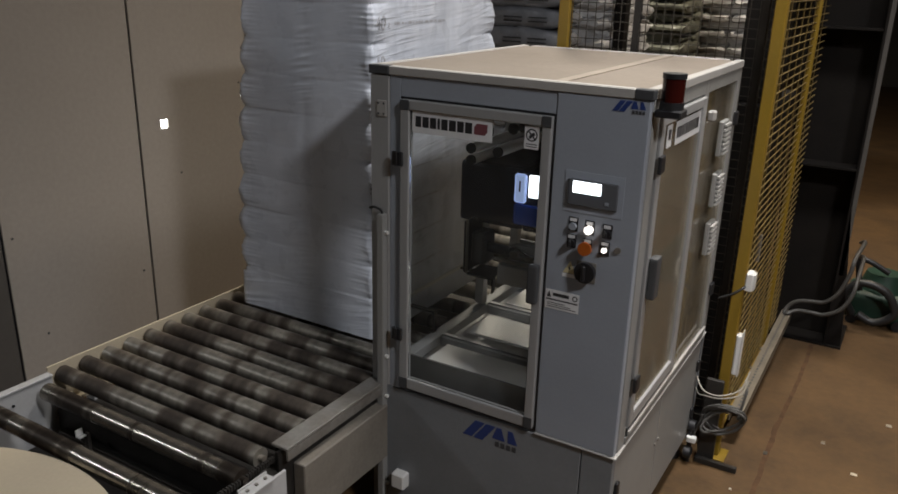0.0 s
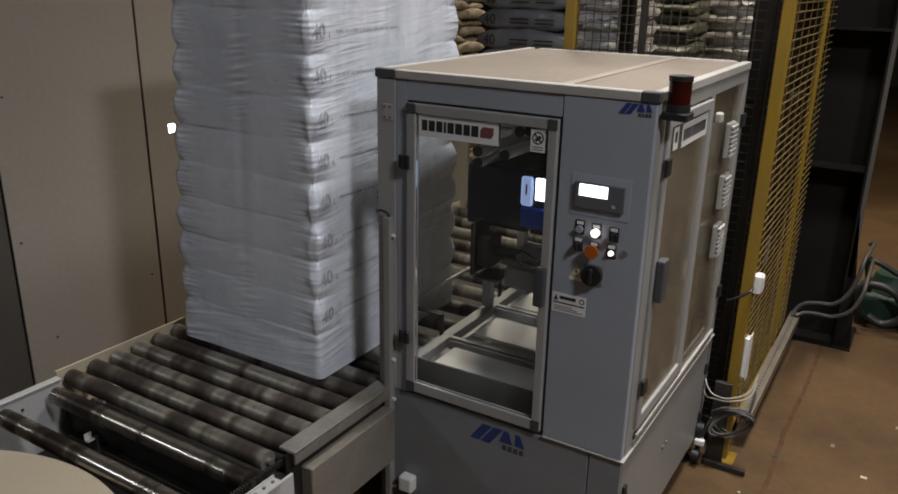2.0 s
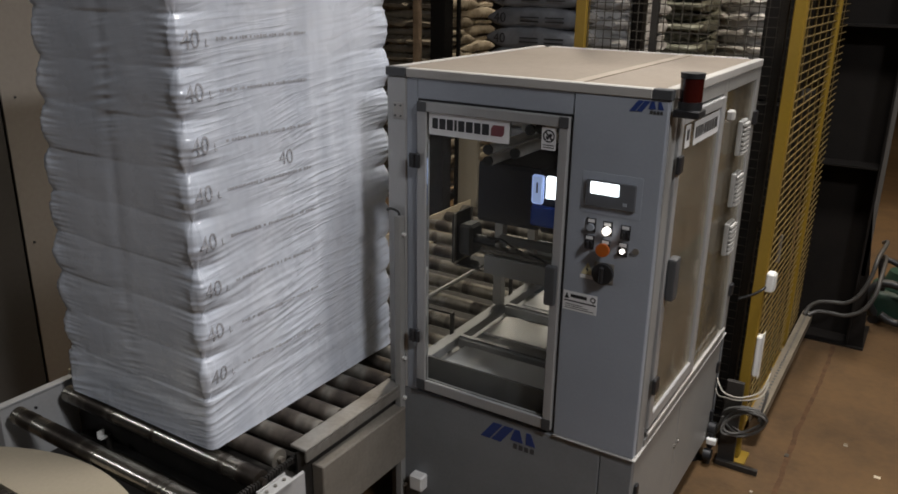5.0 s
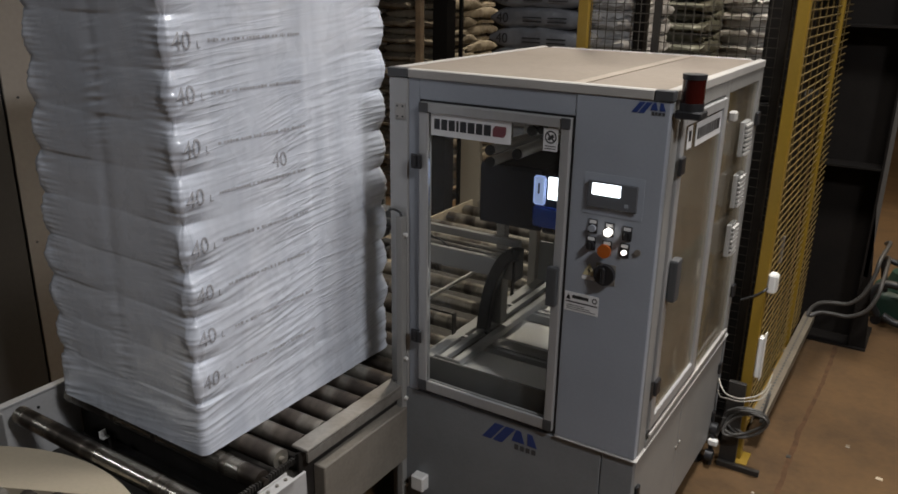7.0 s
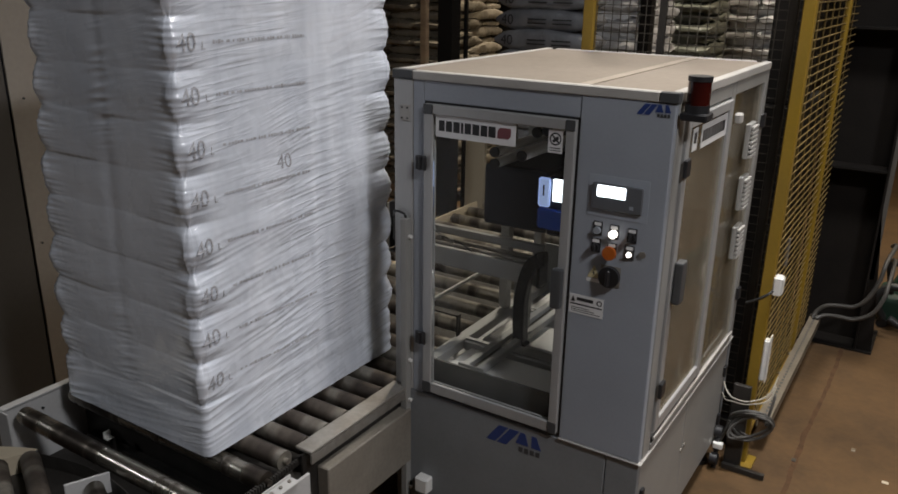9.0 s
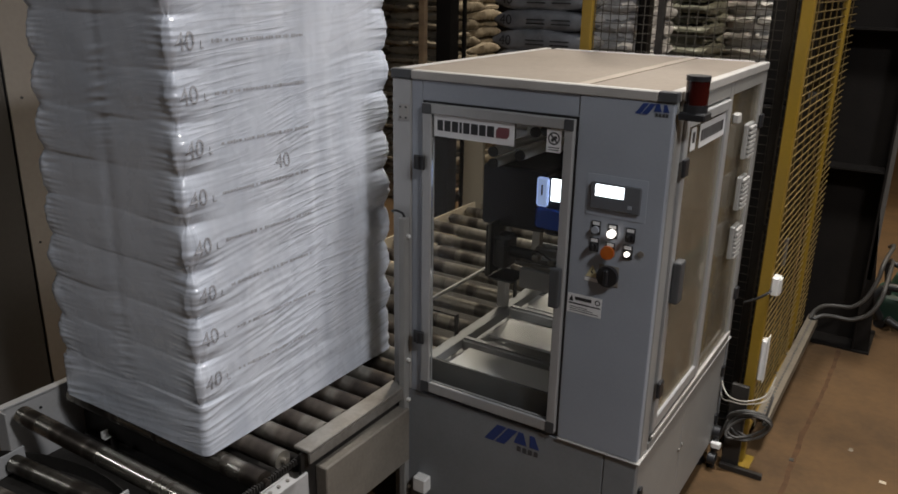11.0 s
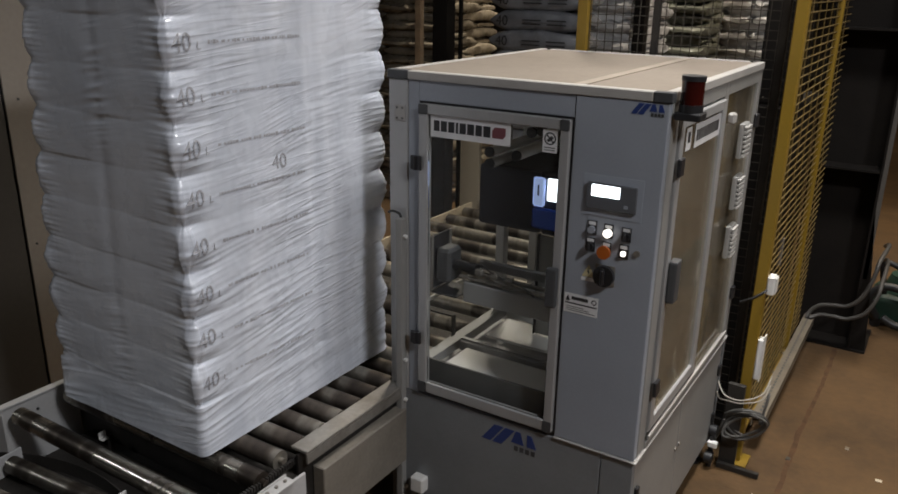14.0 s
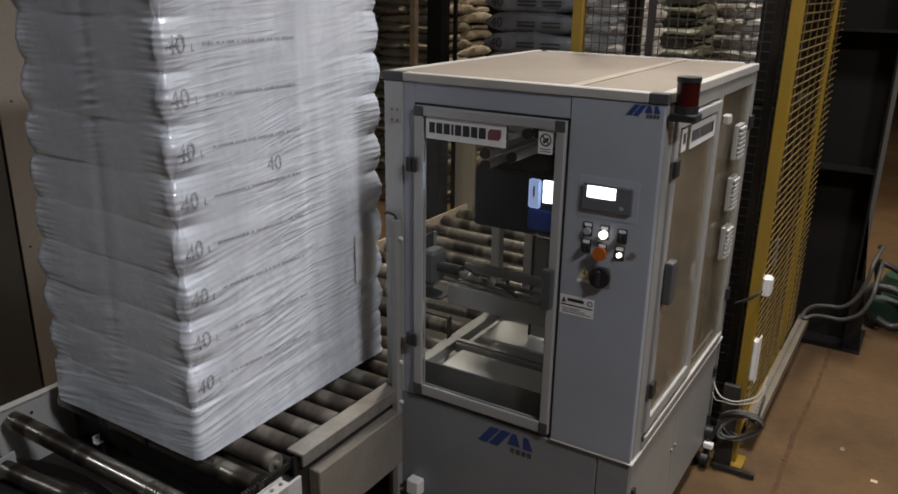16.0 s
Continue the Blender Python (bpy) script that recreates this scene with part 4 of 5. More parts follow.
def push(x, z, kind):
    b = part("button_plate", bx(B(), x - 0.016, x + 0.016, -0.004, -0.0003, z - 0.018, z + 0.030, 0.001), M["bplastic"], mach)
    part("tag", bx(B(), x - 0.012, x + 0.012, -0.0052, -0.0042, z + 0.016, z + 0.027), M["sticker"], b)
    if kind == "dim":
        part("cap", cy(B(), (x, -0.0042, z), (x, -0.012, z), 0.0085, 20), M["button"], b, "small lit white button", True)
    elif kind == "lit":
        part("cap", cy(B(), (x, -0.0042, z), (x, -0.018, z), 0.0135, 20), M["button"], b, "lit white button", True)
    elif kind == "stop":
        part("cap", cy(cy(B(), (x, -0.0042, z), (x, -0.02, z), 0.014, 20), (x, -0.02, z), (x, -0.030, z), 0.023, 28), M["orange"], b, "orange mushroom button", True)
    elif kind == "switch":
        part("cap", bx(cy(B(), (x, -0.0042, z), (x, -0.014, z), 0.0135, 20), x - 0.004, x + 0.004, -0.026, -0.0142, z - 0.012, z + 0.012, 0.002), M["bplastic"], b)
    else:
        part("cap", cy(B(), (x, -0.0042, z), (x, -0.014, z), 0.0125, 20), M["panel"], b, "grey button", True)


for x, z, k in ((0.831, 1.487, "grey"), (0.888, 1.484, "lit"), (0.949, 1.482, "switch"), (0.829, 1.428, "switch"), (0.885, 1.422, "stop"), (0.945, 1.424, "dim")):
    push(x, z, k)
part("keyhole", cy(B(), (0.989, -0.0003, 1.431), (0.989, -0.006, 1.431), 0.011, 18), M["steel"], mach, smooth=True)
part("switch_plate", bx(B(), 0.852, 0.922, -0.003, -0.0003, 1.300, 1.372, 0.001), M["steel"], mach)
part("main_switch", bx(cy(B(), (0.887, -0.0032, 1.336), (0.887, -0.02, 1.336), 0.036, 30), 0.880, 0.894, -0.034, -0.0202, 1.308, 1.364, 0.004), M["bplastic"], mach, "black rotary main switch")
part("warning_triangle", flat(B(), [(0.806, 1.318), (0.852, 1.318), (0.829, 1.362)], -0.0015), M["amber"], mach, "yellow warning triangle")
part("warning_triangle_bolt", flat(B(), [(0.826, 1.323), (0.834, 1.337), (0.829, 1.338), (0.832, 1.352), (0.823, 1.335), (0.828, 1.334)], -0.0019, 0.0003), M["dink"], mach)
part("warning_strip", flat(B(), rect(0.804, 0.850, 1.303, 1.315), -0.0015), M["sticker"], mach)
part("warning_label", flat(B(), rect(0.748, 0.872, 1.176, 1.246), -0.0015), M["sticker"], mach, "white warning label")
bm = flat(B(), rect(0.775, 0.835, 1.224, 1.236), -0.0019, 0.0003)
flat(bm, [(0.753, 1.218), (0.770, 1.218), (0.7615, 1.240)], -0.0019, 0.0003)
flat(bm, rect(0.752, 0.868, 1.208, 1.213), -0.0019, 0.0003)
ring_plate(bm, 0.857, 1.229, 0.006, 0.010, -0.0019)
for k in range(3):
    flat(bm, rect(0.757, 0.862 - 0.02 * k, 1.183 + k * 0.007, 1.1855 + k * 0.007), -0.0019, 0.0002)
part("warning_print", bm, M["dink"], mach)
# trunking and sockets by the conveyor side
part("cable_trunking", bx(B(), 0.046, 0.076, -0.030, 0.0025, 0.12, 1.397, 0.003), M["sidepanel"], mach, "pale vertical cable trunking")
for z in (0.20, 0.62, 0.80, 1.325):
    part("trunking_clip", cy(B(), (0.0765, -0.012, z), (0.088, -0.012, z), 0.008, 10), M["wplastic"], mach, smooth=True)
part("cable", tube(B(), [(0.062, -0.012, 1.398), (0.055, -0.014, 1.412), (0.030, -0.018, 1.420), (0.004, -0.010, 1.412), (-0.012, 0.02, 1.40)], 0.005), M["bcable"], mach, smooth=True)
part("socket_box", bx(B(), 0.125, 0.188, -0.045, 0.0035, 0.215, 0.285, 0.006), M["wplastic"], mach, "white socket box")
for z in (1.455, 1.475):
    part("side_sensor", cy(B(), (-0.001, 0.03, z), (-0.018, 0.03, z), 0.008, 12), M["bplastic"], mach, smooth=True)
latch = part("side_latch", bx(B(), 0.030, 0.074, -0.004, -0.0003, 1.765, 1.825, 0.002), M["lidrim"], mach, "bright hinge plate")
for z in (1.776, 1.814):
    for x in (0.040, 0.064):
        part("screw", cy(B(), (x, -0.0042, z), (x, -0.006, z), 0.004, 8), M["dplastic"], latch)
# sides
S = M["sidepanel"]
part("side_post", bx(B(), W - 0.03, W, 0.0305, 0.10, LEDGE + 0.0075, 1.918, 0.003), S, mach)
part("side_post", bx(B(), W - 0.03, W, 0.665, 0.715, LEDGE + 0.0075, 1.918, 0.003), S, mach)
part("side_post", bx(B(), W - 0.03, W, D - 0.05, D, LEDGE + 0.0075, 1.918, 0.003), S, mach)
part("side_rail", bx(B(), W - 0.03, W, 0.1005, 0.6645, 1.868, 1.918, 0.002), S, mach)
part("side_rail", bx(B(), W - 0.03, W, 0.7155, D - 0.0505, 1.868, 1.918, 0.002), S, mach)
part("side_rail", bx(B(), W - 0.03, W + 0.004, 0.1005, D - 0.0505, LEDGE + 0.0075, 0.70, 0.002), S, mach)
part("slide_track", bx(B(), W + 0.0045, W + 0.012, 0.11, 1.2, 0.712, 0.724), M["lidrim"], mach)
sd = part("side_door", bx(bx(bx(bx(B(), W - 0.022, W + 0.010, 0.105, 0.145, 0.742, 1.86, 0.003), W - 0.022, W + 0.010, 0.620, 0.660, 0.742, 1.86, 0.003),
          W - 0.022, W + 0.010, 0.1455, 0.6195, 1.825, 1.86, 0.003), W - 0.022, W + 0.010, 0.1455, 0.6195, 0.742, 0.79, 0.003), M["alu"], mach, "aluminium framed side door")
g2 = part("pane", bx(B(), W - 0.005, W, 0.146, 0.619, 0.791, 1.824), M["sideglass"], sd, "dusty clear pane with the tan floor reflection put into its haze")
g3 = part("side_pane", bx(B(), W - 0.016, W - 0.011, 0.716, D - 0.051, 0.701, 1.867), M["sideglass"], mach, "dusty clear pane with the tan floor reflection put into its haze")
g2.visible_shadow = g3.visible_shadow = False
part("handle", bx(B(), W + 0.0105, W + 0.04, 0.118, 0.175, 1.235, 1.385, 0.008, 2), M["dplastic"], sd, "dark grey door handle")
for z in (1.705, 0.918):
    part("hinge", bx(B(), W + 0.0105, W + 0.024, 0.09, 0.135, z - 0.03, z + 0.03, 0.004), M["bplastic"], sd)
for z in (1.705, 0.905):
    part("far_hinge", bx(B(), W + 0.0005, W + 0.016, 1.215, 1.255, z - 0.03, z + 0.03, 0.004), M["bplastic"], mach)
# board on the side, blocks only
nb = part("side_name_board", bx(B(), W + 0.0005, W + 0.002, 0.30, 0.62, 1.735, 1.815), M["sticker"], sd, "white name board")
y = 0.312
for w in (0.024, 0.026, 0.026, 0.010, 0.026, 0.028, 0.026, 0.028, 0.04):
    part("name_block", bx(B(), W + 0.0021, W + 0.0026, y, y + w, 1.757, 1.795), M["dink"], sd)
    y += w + 0.006
part("side_sign", bx(B(), W + 0.0005, W + 0.002, 0.20, 0.252, 1.74, 1.815), M["sticker"], sd)
part("side_sign_ring", bx(B(), W + 0.0021, W + 0.0026, 0.212, 0.240, 1.765, 1.80), M["dink"], sd)
for z in (1.657, 1.440, 1.225):
    v = part("vent_box", bx(B(), W + 0.001, W + 0.022, 0.945, 1.045, z - 0.072, z + 0.072, 0.004), M["sidepanel"], mach, "pale ribbed fan filter box")
    for k in range(7):
        part("rib", bx(B(), W + 0.0222, W + 0.034, 0.950, 1.040, z - 0.066 + k * 0.0193, z - 0.054 + k * 0.0193, 0.002), M["lidrim"], v)
part("sensor", bx(B(), W + 0.001, W + 0.03, 0.72, 0.76, 1.76, 1.80, 0.006), M["lidrim"], mach)
part("back_panel", bx(B(), 0.05, W - 0.0305, D - 0.02, D - 0.008, LEDGE, 0.95), M["panel2"], mach)
part("back_post", bx(B(), 0.0, 0.045, D - 0.045, D, LEDGE, 1.918, 0.003), M["alu"], mach)
part("back_rail", bx(B(), 0.0455, W - 0.0305, D - 0.03, D, 1.87, 1.918, 0.003), M["alu"], mach)
part("left_rail", bx(B(), 0.0, 0.035, 0.0505, D - 0.0455, 1.87, 1.918, 0.003), M["alu"], mach)
part("left_rail", bx(B(), 0.0, 0.035, 0.0505, D - 0.0455, LEDGE, 0.705, 0.003), M["alu"], mach)
# lid
part("lid", bx(B(), 0.030, W - 0.030, 0.030, D - 0.030, 1.9185, 1.9465), M["lid"], mach, "dusty beige lid")
part("lid_strip", bx(B(), 0.715, 0.755, 0.031, D - 0.031, 1.947, 1.9495), M["lidstrip"], mach)
for a in ((0.086, W - 0.056, -0.004, 0.0295), (0.056, W - 0.056, D - 0.0295, D + 0.002), (-0.003, 0.0295, 0.030, D + 0.002), (W - 0.0295, W + 0.004, 0.030, D + 0.002)):
    part("lid_rim", bx(B(), *a, 1.9185, H, 0.003), M["lidrim"], mach)
for a in ((-0.004, 0.0855, -0.005, 0.0295), (W - 0.0555, W + 0.005, -0.005, 0.0295)):
    part("lid_corner", bx(B(), *a, 1.918, H + 0.001, 0.003), M["dplastic"], mach)
# beacon
part("beacon_bracket", bx(B(), W + 0.0045, W + 0.085, 0.012, 0.088, 1.868, 1.892, 0.004), M["bplastic"], mach)
part("beacon_base", cy(B(), (W + 0.045, 0.05, 1.892), (W + 0.045, 0.05, 1.915), 0.036, 24), M["bplastic"], mach, smooth=True)
part("beacon_lens", cy(B(), (W + 0.045, 0.05, 1.915), (W + 0.045, 0.05, 1.985), 0.034, 24), M["beacon"], mach, "unlit dark red beacon lens", True)
part("beacon_cap", cy(B(), (W + 0.045, 0.05, 1.985), (W + 0.045, 0.05, 2.0), 0.036, 24), M["bplastic"], mach, smooth=True)

# inside the enclosure
part("inner_rail", bx(B(), 0.06, 0.105, 0.08, 1.22, 0.705, 0.75, 0.003), M["alu"], mach)
part("inner_rail", bx(B(), 0.70, 0.74, 0.25, 1.22, 0.705, 0.75, 0.003), M["alu"], mach)
for y in (0.365, 0.80):
    part("inner_beam", bx(bx(B(), 0.106, 0.699, y, y + 0.045, 0.700, 0.745, 0.003), 0.106, 0.699, y + 0.012, y + 0.033, 0.7452, 0.755), M["alu"], mach)
for y0, y1 in ((0.115, 0.32), (0.485, 0.70), (0.87, 1.10)):
    part("white_tray", bx(B(), 0.17, 0.695, y0, y1, 0.733, 0.746, 0.002), M["wplastic"], mach, "white plastic tray")
part("inner_post", bx(B(), 0.045, 0.09, 0.78, 0.825, 0.751, 1.87, 0.003), M["alu"], mach)
part("inner_post", bx(B(), 0.66, 0.70, 0.60, 0.64, 0.751, 1.87, 0.003), M["alu"], mach)

part("inner_side_rail", bx(B(), 0.955, 0.99, 0.13, 1.21, 1.405, 1.435, 0.003), M["alu"], mach)
part("inner_side_rail", bx(B(), 0.955, 0.99, 0.13, 1.21, 1.02, 1.05, 0.003), M["alu"], mach)
part("inner_post", bx(B(), 0.955, 0.99, 0.46, 0.495, 0.66, 1.4045, 0.003), M["alu"], mach)
part("valve_block", bx(bx(B(), 0.93, 1.0, 0.20, 0.42, 1.62, 1.68, 0.006), 0.94, 0.99, 0.24, 0.30, 1.681, 1.72, 0.004), M["lidrim"], mach, "pale pneumatic valve block")
part("valve_bracket", bx(B(), 0.96, 0.972, 0.28, 0.34, 1.721, 1.87), M["alu"], mach)
part("hose_run", tube(B(), [(0.96, 0.25, 1.62), (0.95, 0.22, 1.5), (0.93, 0.30, 1.3), (0.95, 0.40, 1.06)], 0.007), M["bcable"], mach, smooth=True)

labeller = part("labeller_body", bx(B(), 0.15, 0.44, 0.42, 0.86, 1.285, 1.545, 0.02, 2), M["navy"], mach, "dark blue-black label printer housing")
part("label_window", bx(B(), 0.442, 0.525, 0.425, 0.80, 1.285, 1.53, 0.008), M["navy"], labeller)
part("blue_cover", bx(B(), 0.408, 0.460, 0.408, 0.4195, 1.405, 1.525, 0.008), M["bscreen"], labeller, "blue lit cover")
# Lower part in strong blue: the screen's blue glow is put into its base colour.
part("blue_cover", bx(B(), 0.408, 0.520, 0.410, 0.4198, 1.315, 1.400, 0.008), M["blueglow"], labeller, "blue housing with the screen's glow put into its colour")
part("slot", bx(B(), 0.430, 0.436, 0.405, 0.4078, 1.452, 1.495), M["dink"], labeller)
part("screen", bx(B(), 0.472, 0.550, 0.405, 0.4195, 1.435, 1.525, 0.003), M["screen"], labeller, "bright white screen")
for x, z in ((0.238, 1.613), (0.240, 1.566), (0.359, 1.612), (0.421, 1.711), (0.464, 1.722)):
    rl = part("label_roll", cy(B(), (x, 0.353, z), (x, 0.80, z), 0.020, 20), M["wplastic"], labeller, "pale roll bar", True)
    part("roll_cap", cy(B(), (x, 0.342, z), (x, 0.3525, z), 0.021, 20), M["bplastic"], rl, smooth=True)
part("hanger_plate", bx(B(), 0.15, 0.50, 0.81, 0.82, 1.546, 1.87), M["sidepanel"], labeller)

# ---- moving label arm ----
HX, HY = 0.23, 0.40
arm = thing("label_arm", (HX, HY, 1.03), "extending aluminium label applicator arm with a black pad", "machine arm")
pad = part("pad", bx(B(), HX, HX + 0.010, HY - 0.075, HY + 0.075, 1.04, 1.265, 0.003), M["bplastic"], arm, "black label pad")
for dy in (-0.075, 0.060):
    part("pad_frame", bx(B(), HX + 0.0105, HX + 0.016, HY + dy, HY + dy + 0.015, 1.04, 1.265), M["steel"], arm)
part("fan_box", bx(B(), HX + 0.0165, HX + 0.085, HY - 0.05, HY + 0.05, 1.075, 1.215, 0.012), M["dplastic"], arm, "dark fan box")
part("tray", bx(B(), HX + 0.012, HX + 0.13, HY - 0.07, HY + 0.07, 1.03, 1.038, 0.003), M["bplastic"], arm)
part("cylinder", cy(B(), (HX + 0.085, HY - 0.01, 1.15), (HX + 0.19, HY - 0.01, 1.15), 0.022, 16), M["bplastic"], arm, smooth=True)
part("rod", cy(B(), (HX + 0.12, HY - 0.028, 1.112), (HX + 0.75, HY - 0.028, 1.112), 0.009, 12), M["steel"], arm, "bright guide rod", True)
part("rod", cy(B(), (HX + 0.12, HY + 0.028, 1.112), (HX + 0.75, HY + 0.028, 1.112), 0.009, 12), M["steel"], arm, "bright guide rod", True)
part("beam", bx(B(), HX + 0.14, HX + 0.77, HY - 0.035, HY + 0.035, 1.01, 1.095, 0.004), M["alu"], arm, "aluminium beam")
part("back_rail", bx(B(), HX + 0.16, HX + 0.75, HY + 0.06, HY + 0.085, 1.125, 1.16, 0.003), M["alu"], arm)
part("hose", tube(B(), [(HX + 0.18, HY - 0.02, 1.16), (HX + 0.22, HY - 0.035, 1.18), (HX + 0.30, HY - 0.04, 1.15), (HX + 0.40, HY - 0.045, 1.135), (HX + 0.46, HY - 0.05, 1.11)], 0.004), M["bcable"], arm, smooth=True)
for k, (dx, z) in enumerate(((0.20, 1.155), (0.27, 1.148), (0.33, 1.14))):
    part("fitting", bx(B(), HX + dx, HX + dx + 0.03, HY - 0.05, HY - 0.028, z - 0.012, z + 0.008, 0.003), M["steel"], arm)
part("end_cap", bx(B(), HX + 0.771, HX + 0.785, HY - 0.04, HY + 0.04, 1.005, 1.10, 0.003), M["bplastic"], arm)
slide = thing("arm_slide", (HX + 0.68, 0.62, 0.757), "pair of aluminium slide rails under the label arm", "slide")
for dx in (0.635, 0.70):
    part("slide_rail", bx(B(), HX + dx, HX + dx + 0.032, 0.10, 1.15, 0.757, 0.790, 0.003), M["alu"], slide)
part("end_plate", bx(B(), HX + 0.625, HX + 0.742, 0.092, 0.0995, 0.757, 0.796, 0.002), M["sidepanel"], slide)
part("slide_bed", bx(B(), HX + 0.668, HX + 0.699, 0.10, 1.15, 0.757, 0.768), M["dsteel"], slide)
# cable chain: rigid links on an arc
chain = thing("cable_chain", (HX + 0.62, HY - 0.055, 1.12), "black plastic cable chain hanging from the label arm", "cable chain")
links = [(0.66, 1.135), (0.635, 1.13), (0.612, 1.11), (0.596, 1.08), (0.586, 1.045), (0.58, 1.01), (0.576, 0.975), (0.574, 0.94), (0.574, 0.905), (0.576, 0.87), (0.58, 0.835), (0.584, 0.80), (0.588, 0.765), (0.594, 0.735)]
for (a, za), (b, zb) in zip(links, links[1:]):
    bm = B()
    L = math.hypot(b - a, zb - za)
    bx(bm, -0.026, 0.026, -0.024, 0.024, -L / 2 - 0.003, L / 2 + 0.003, 0.004)
    bmesh.ops.rotate(bm, cent=(0, 0, 0), matrix=Matrix.Rotation(math.atan2(b - a, zb - za), 3, "Y"), verts=bm.verts)
    bmesh.ops.translate(bm, vec=(HX + (a + b) / 2, HY - 0.055, (za + zb) / 2), verts=bm.verts)
    part("chain_link", bm, M["bplastic"], chain)
part("chain_foot", bx(B(), HX + 0.57, HX + 0.63, HY - 0.078, HY - 0.032, 0.718, 0.732, 0.003), M["bplastic"], chain)
part("carriage_post", bx(B(), HX + 0.66, HX + 0.72, HY - 0.03, HY + 0.03, 0.791, 1.009, 0.003), M["sidepanel"], arm)

carriage = thing("arm_carriage", (0.42, HY + 0.42, 0.757), "grey carriage plate of the label arm on inner rails", "carriage")
part("plate", bx(B(), 0.36, 0.475, HY + 0.42, HY + 0.435, 0.757, 1.22, 0.003), M["sidepanel"], carriage)
for x in (0.352, 0.476):
    part("edge_strip", bx(B(), x, x + 0.007, HY + 0.412, HY + 0.437, 0.757, 1.225), M["bplastic"], carriage)


# ---- guard fence ----
def post(parent, x, y, w, z1, material, z0=0.0):
    p = part("post", bx(B(), x - w / 2, x + w / 2, y - w / 2, y + w / 2, z0 + 0.008, z1, 0.004), material, parent, "yellow painted square post" if material is M["yellow"] else "")
    part("foot_plate", bx(B(), x - w * 1.2, x + w * 1.2, y - w * 1.2, y + w * 1.2, z0, z0 + 0.0078), material, p)
    return p


def wire_panel(parent, axis, fixed, a0, a1, z0, z1, pa, pz, material, t=0.0022):
    """Welded wire mesh between two posts; axis: the way it runs."""
    bm = B()
    a = a0
    while a <= a1:
        if axis == "y":
            bx(bm, fixed - t, fixed + t, a - t, a + t, z0, z1)
        else:
            bx(bm, a - t, a + t, fixed - t, fixed + t, z0, z1)
        a += pa
    z = z0
    while z <= z1:
        if axis == "y":
            bx(bm, fixed + t * 0.9, fixed + t * 2.7, a0, a1, z - t, z + t)
        else:
            bx(bm, a0, a1, fixed + t * 0.9, fixed + t * 2.7, z - t, z + t)
        z += pz
    return tagged(part("wire_mesh", bm, material, parent, "welded wire mesh"), kind="stuff")


fence = thing("guard_fence", (1.215, 2.1, 0), "yellow steel guard fence with welded wire mesh", "fence", "guard fences")
FX = 1.166
post(fence, FX, 1.315, 0.052, 2.9, M["yellow"])
post(fence, FX, 2.50, 0.034, 2.9, M["yellow"])
bm = B()
for k in range(68):
    z = 0.15 + k * 0.04
    bx(bm, FX - 0.0024, FX + 0.0024, 1.342, 2.98, z - 0.0026, z + 0.0026)
for k in range(8):
    y = 1.40 + k * 0.20
    if abs(y - 2.50) > 0.03:
        bx(bm, FX - 0.007, FX - 0.0026, y - 0.009, y + 0.009, 0.14, 2.85)
tagged(part("wire_mesh", bm, M["mesh"], fence, "yellow-brown welded wire mesh"), kind="stuff")
part("mesh_frame", bx(B(), FX - 0.012, FX + 0.012, 1.3425, 2.482, 0.115, 0.139), M["yellow"], fence)
fence2 = thing("guard_fence", (0.7, 1.42, 0), "yellow steel guard fence behind the labelling machine", "fence", "guard fences")
post(fence2, 0.150, 1.42, 0.055, 2.9, M["yellow"])
wire_panel(fence2, "x", 1.42, 0.18, 1.15, 0.14, 2.85, 0.042, 0.042, M["dmesh"], 0.0018)
part("mesh_frame", bx(B(), 0.50, 0.53, 1.405, 1.435, 0.10, 2.88), M["dsteel"], fence2)
part("mesh_frame", bx(B(), 0.178, 1.152, 1.41, 1.43, 0.10, 0.139), M["dsteel"], fence2)
part("mesh_frame", bx(B(), 1.07, 1.10, 1.405, 1.435, 0.10, 2.88), M["dsteel"], fence2)
part("mesh_frame", bx(B(), 1.10, 1.152, 1.41, 1.43, 1.17, 1.20), M["dsteel"], fence2)

tray = thing("cable_tray", (1.225, 2.2, 0.139), "pale perforated cable tray along the fence foot", "cable tray")
TX = 1.225
for i in range(4):
    part("tray_bracket", bx(B(), FX - 0.010, TX + 0.026, 1.50 + i * 0.30, 1.53 + i * 0.30, 0.1395, 0.145), M["tray"], tray)
part("tray_side", bx(B(), TX + 0.026, TX + 0.030, 1.43, 2.99, 0.140, 0.200), M["tray"], tray)
part("tray_side", bx(B(), TX - 0.030, TX - 0.026, 1.43, 2.99, 0.1455, 0.200), M["tray"], tray)
part("tray_top", bx(B(), TX - 0.032, TX + 0.032, 1.43, 2.99, 0.2005, 0.205), M["tray"], tray)
for i in range(38):
    part("slot", bx(B(), TX - 0.006, TX + 0.006, 1.46 + i * 0.0395, 1.482 + i * 0.0395, 0.2052, 0.2056), M["dplastic"], tray)

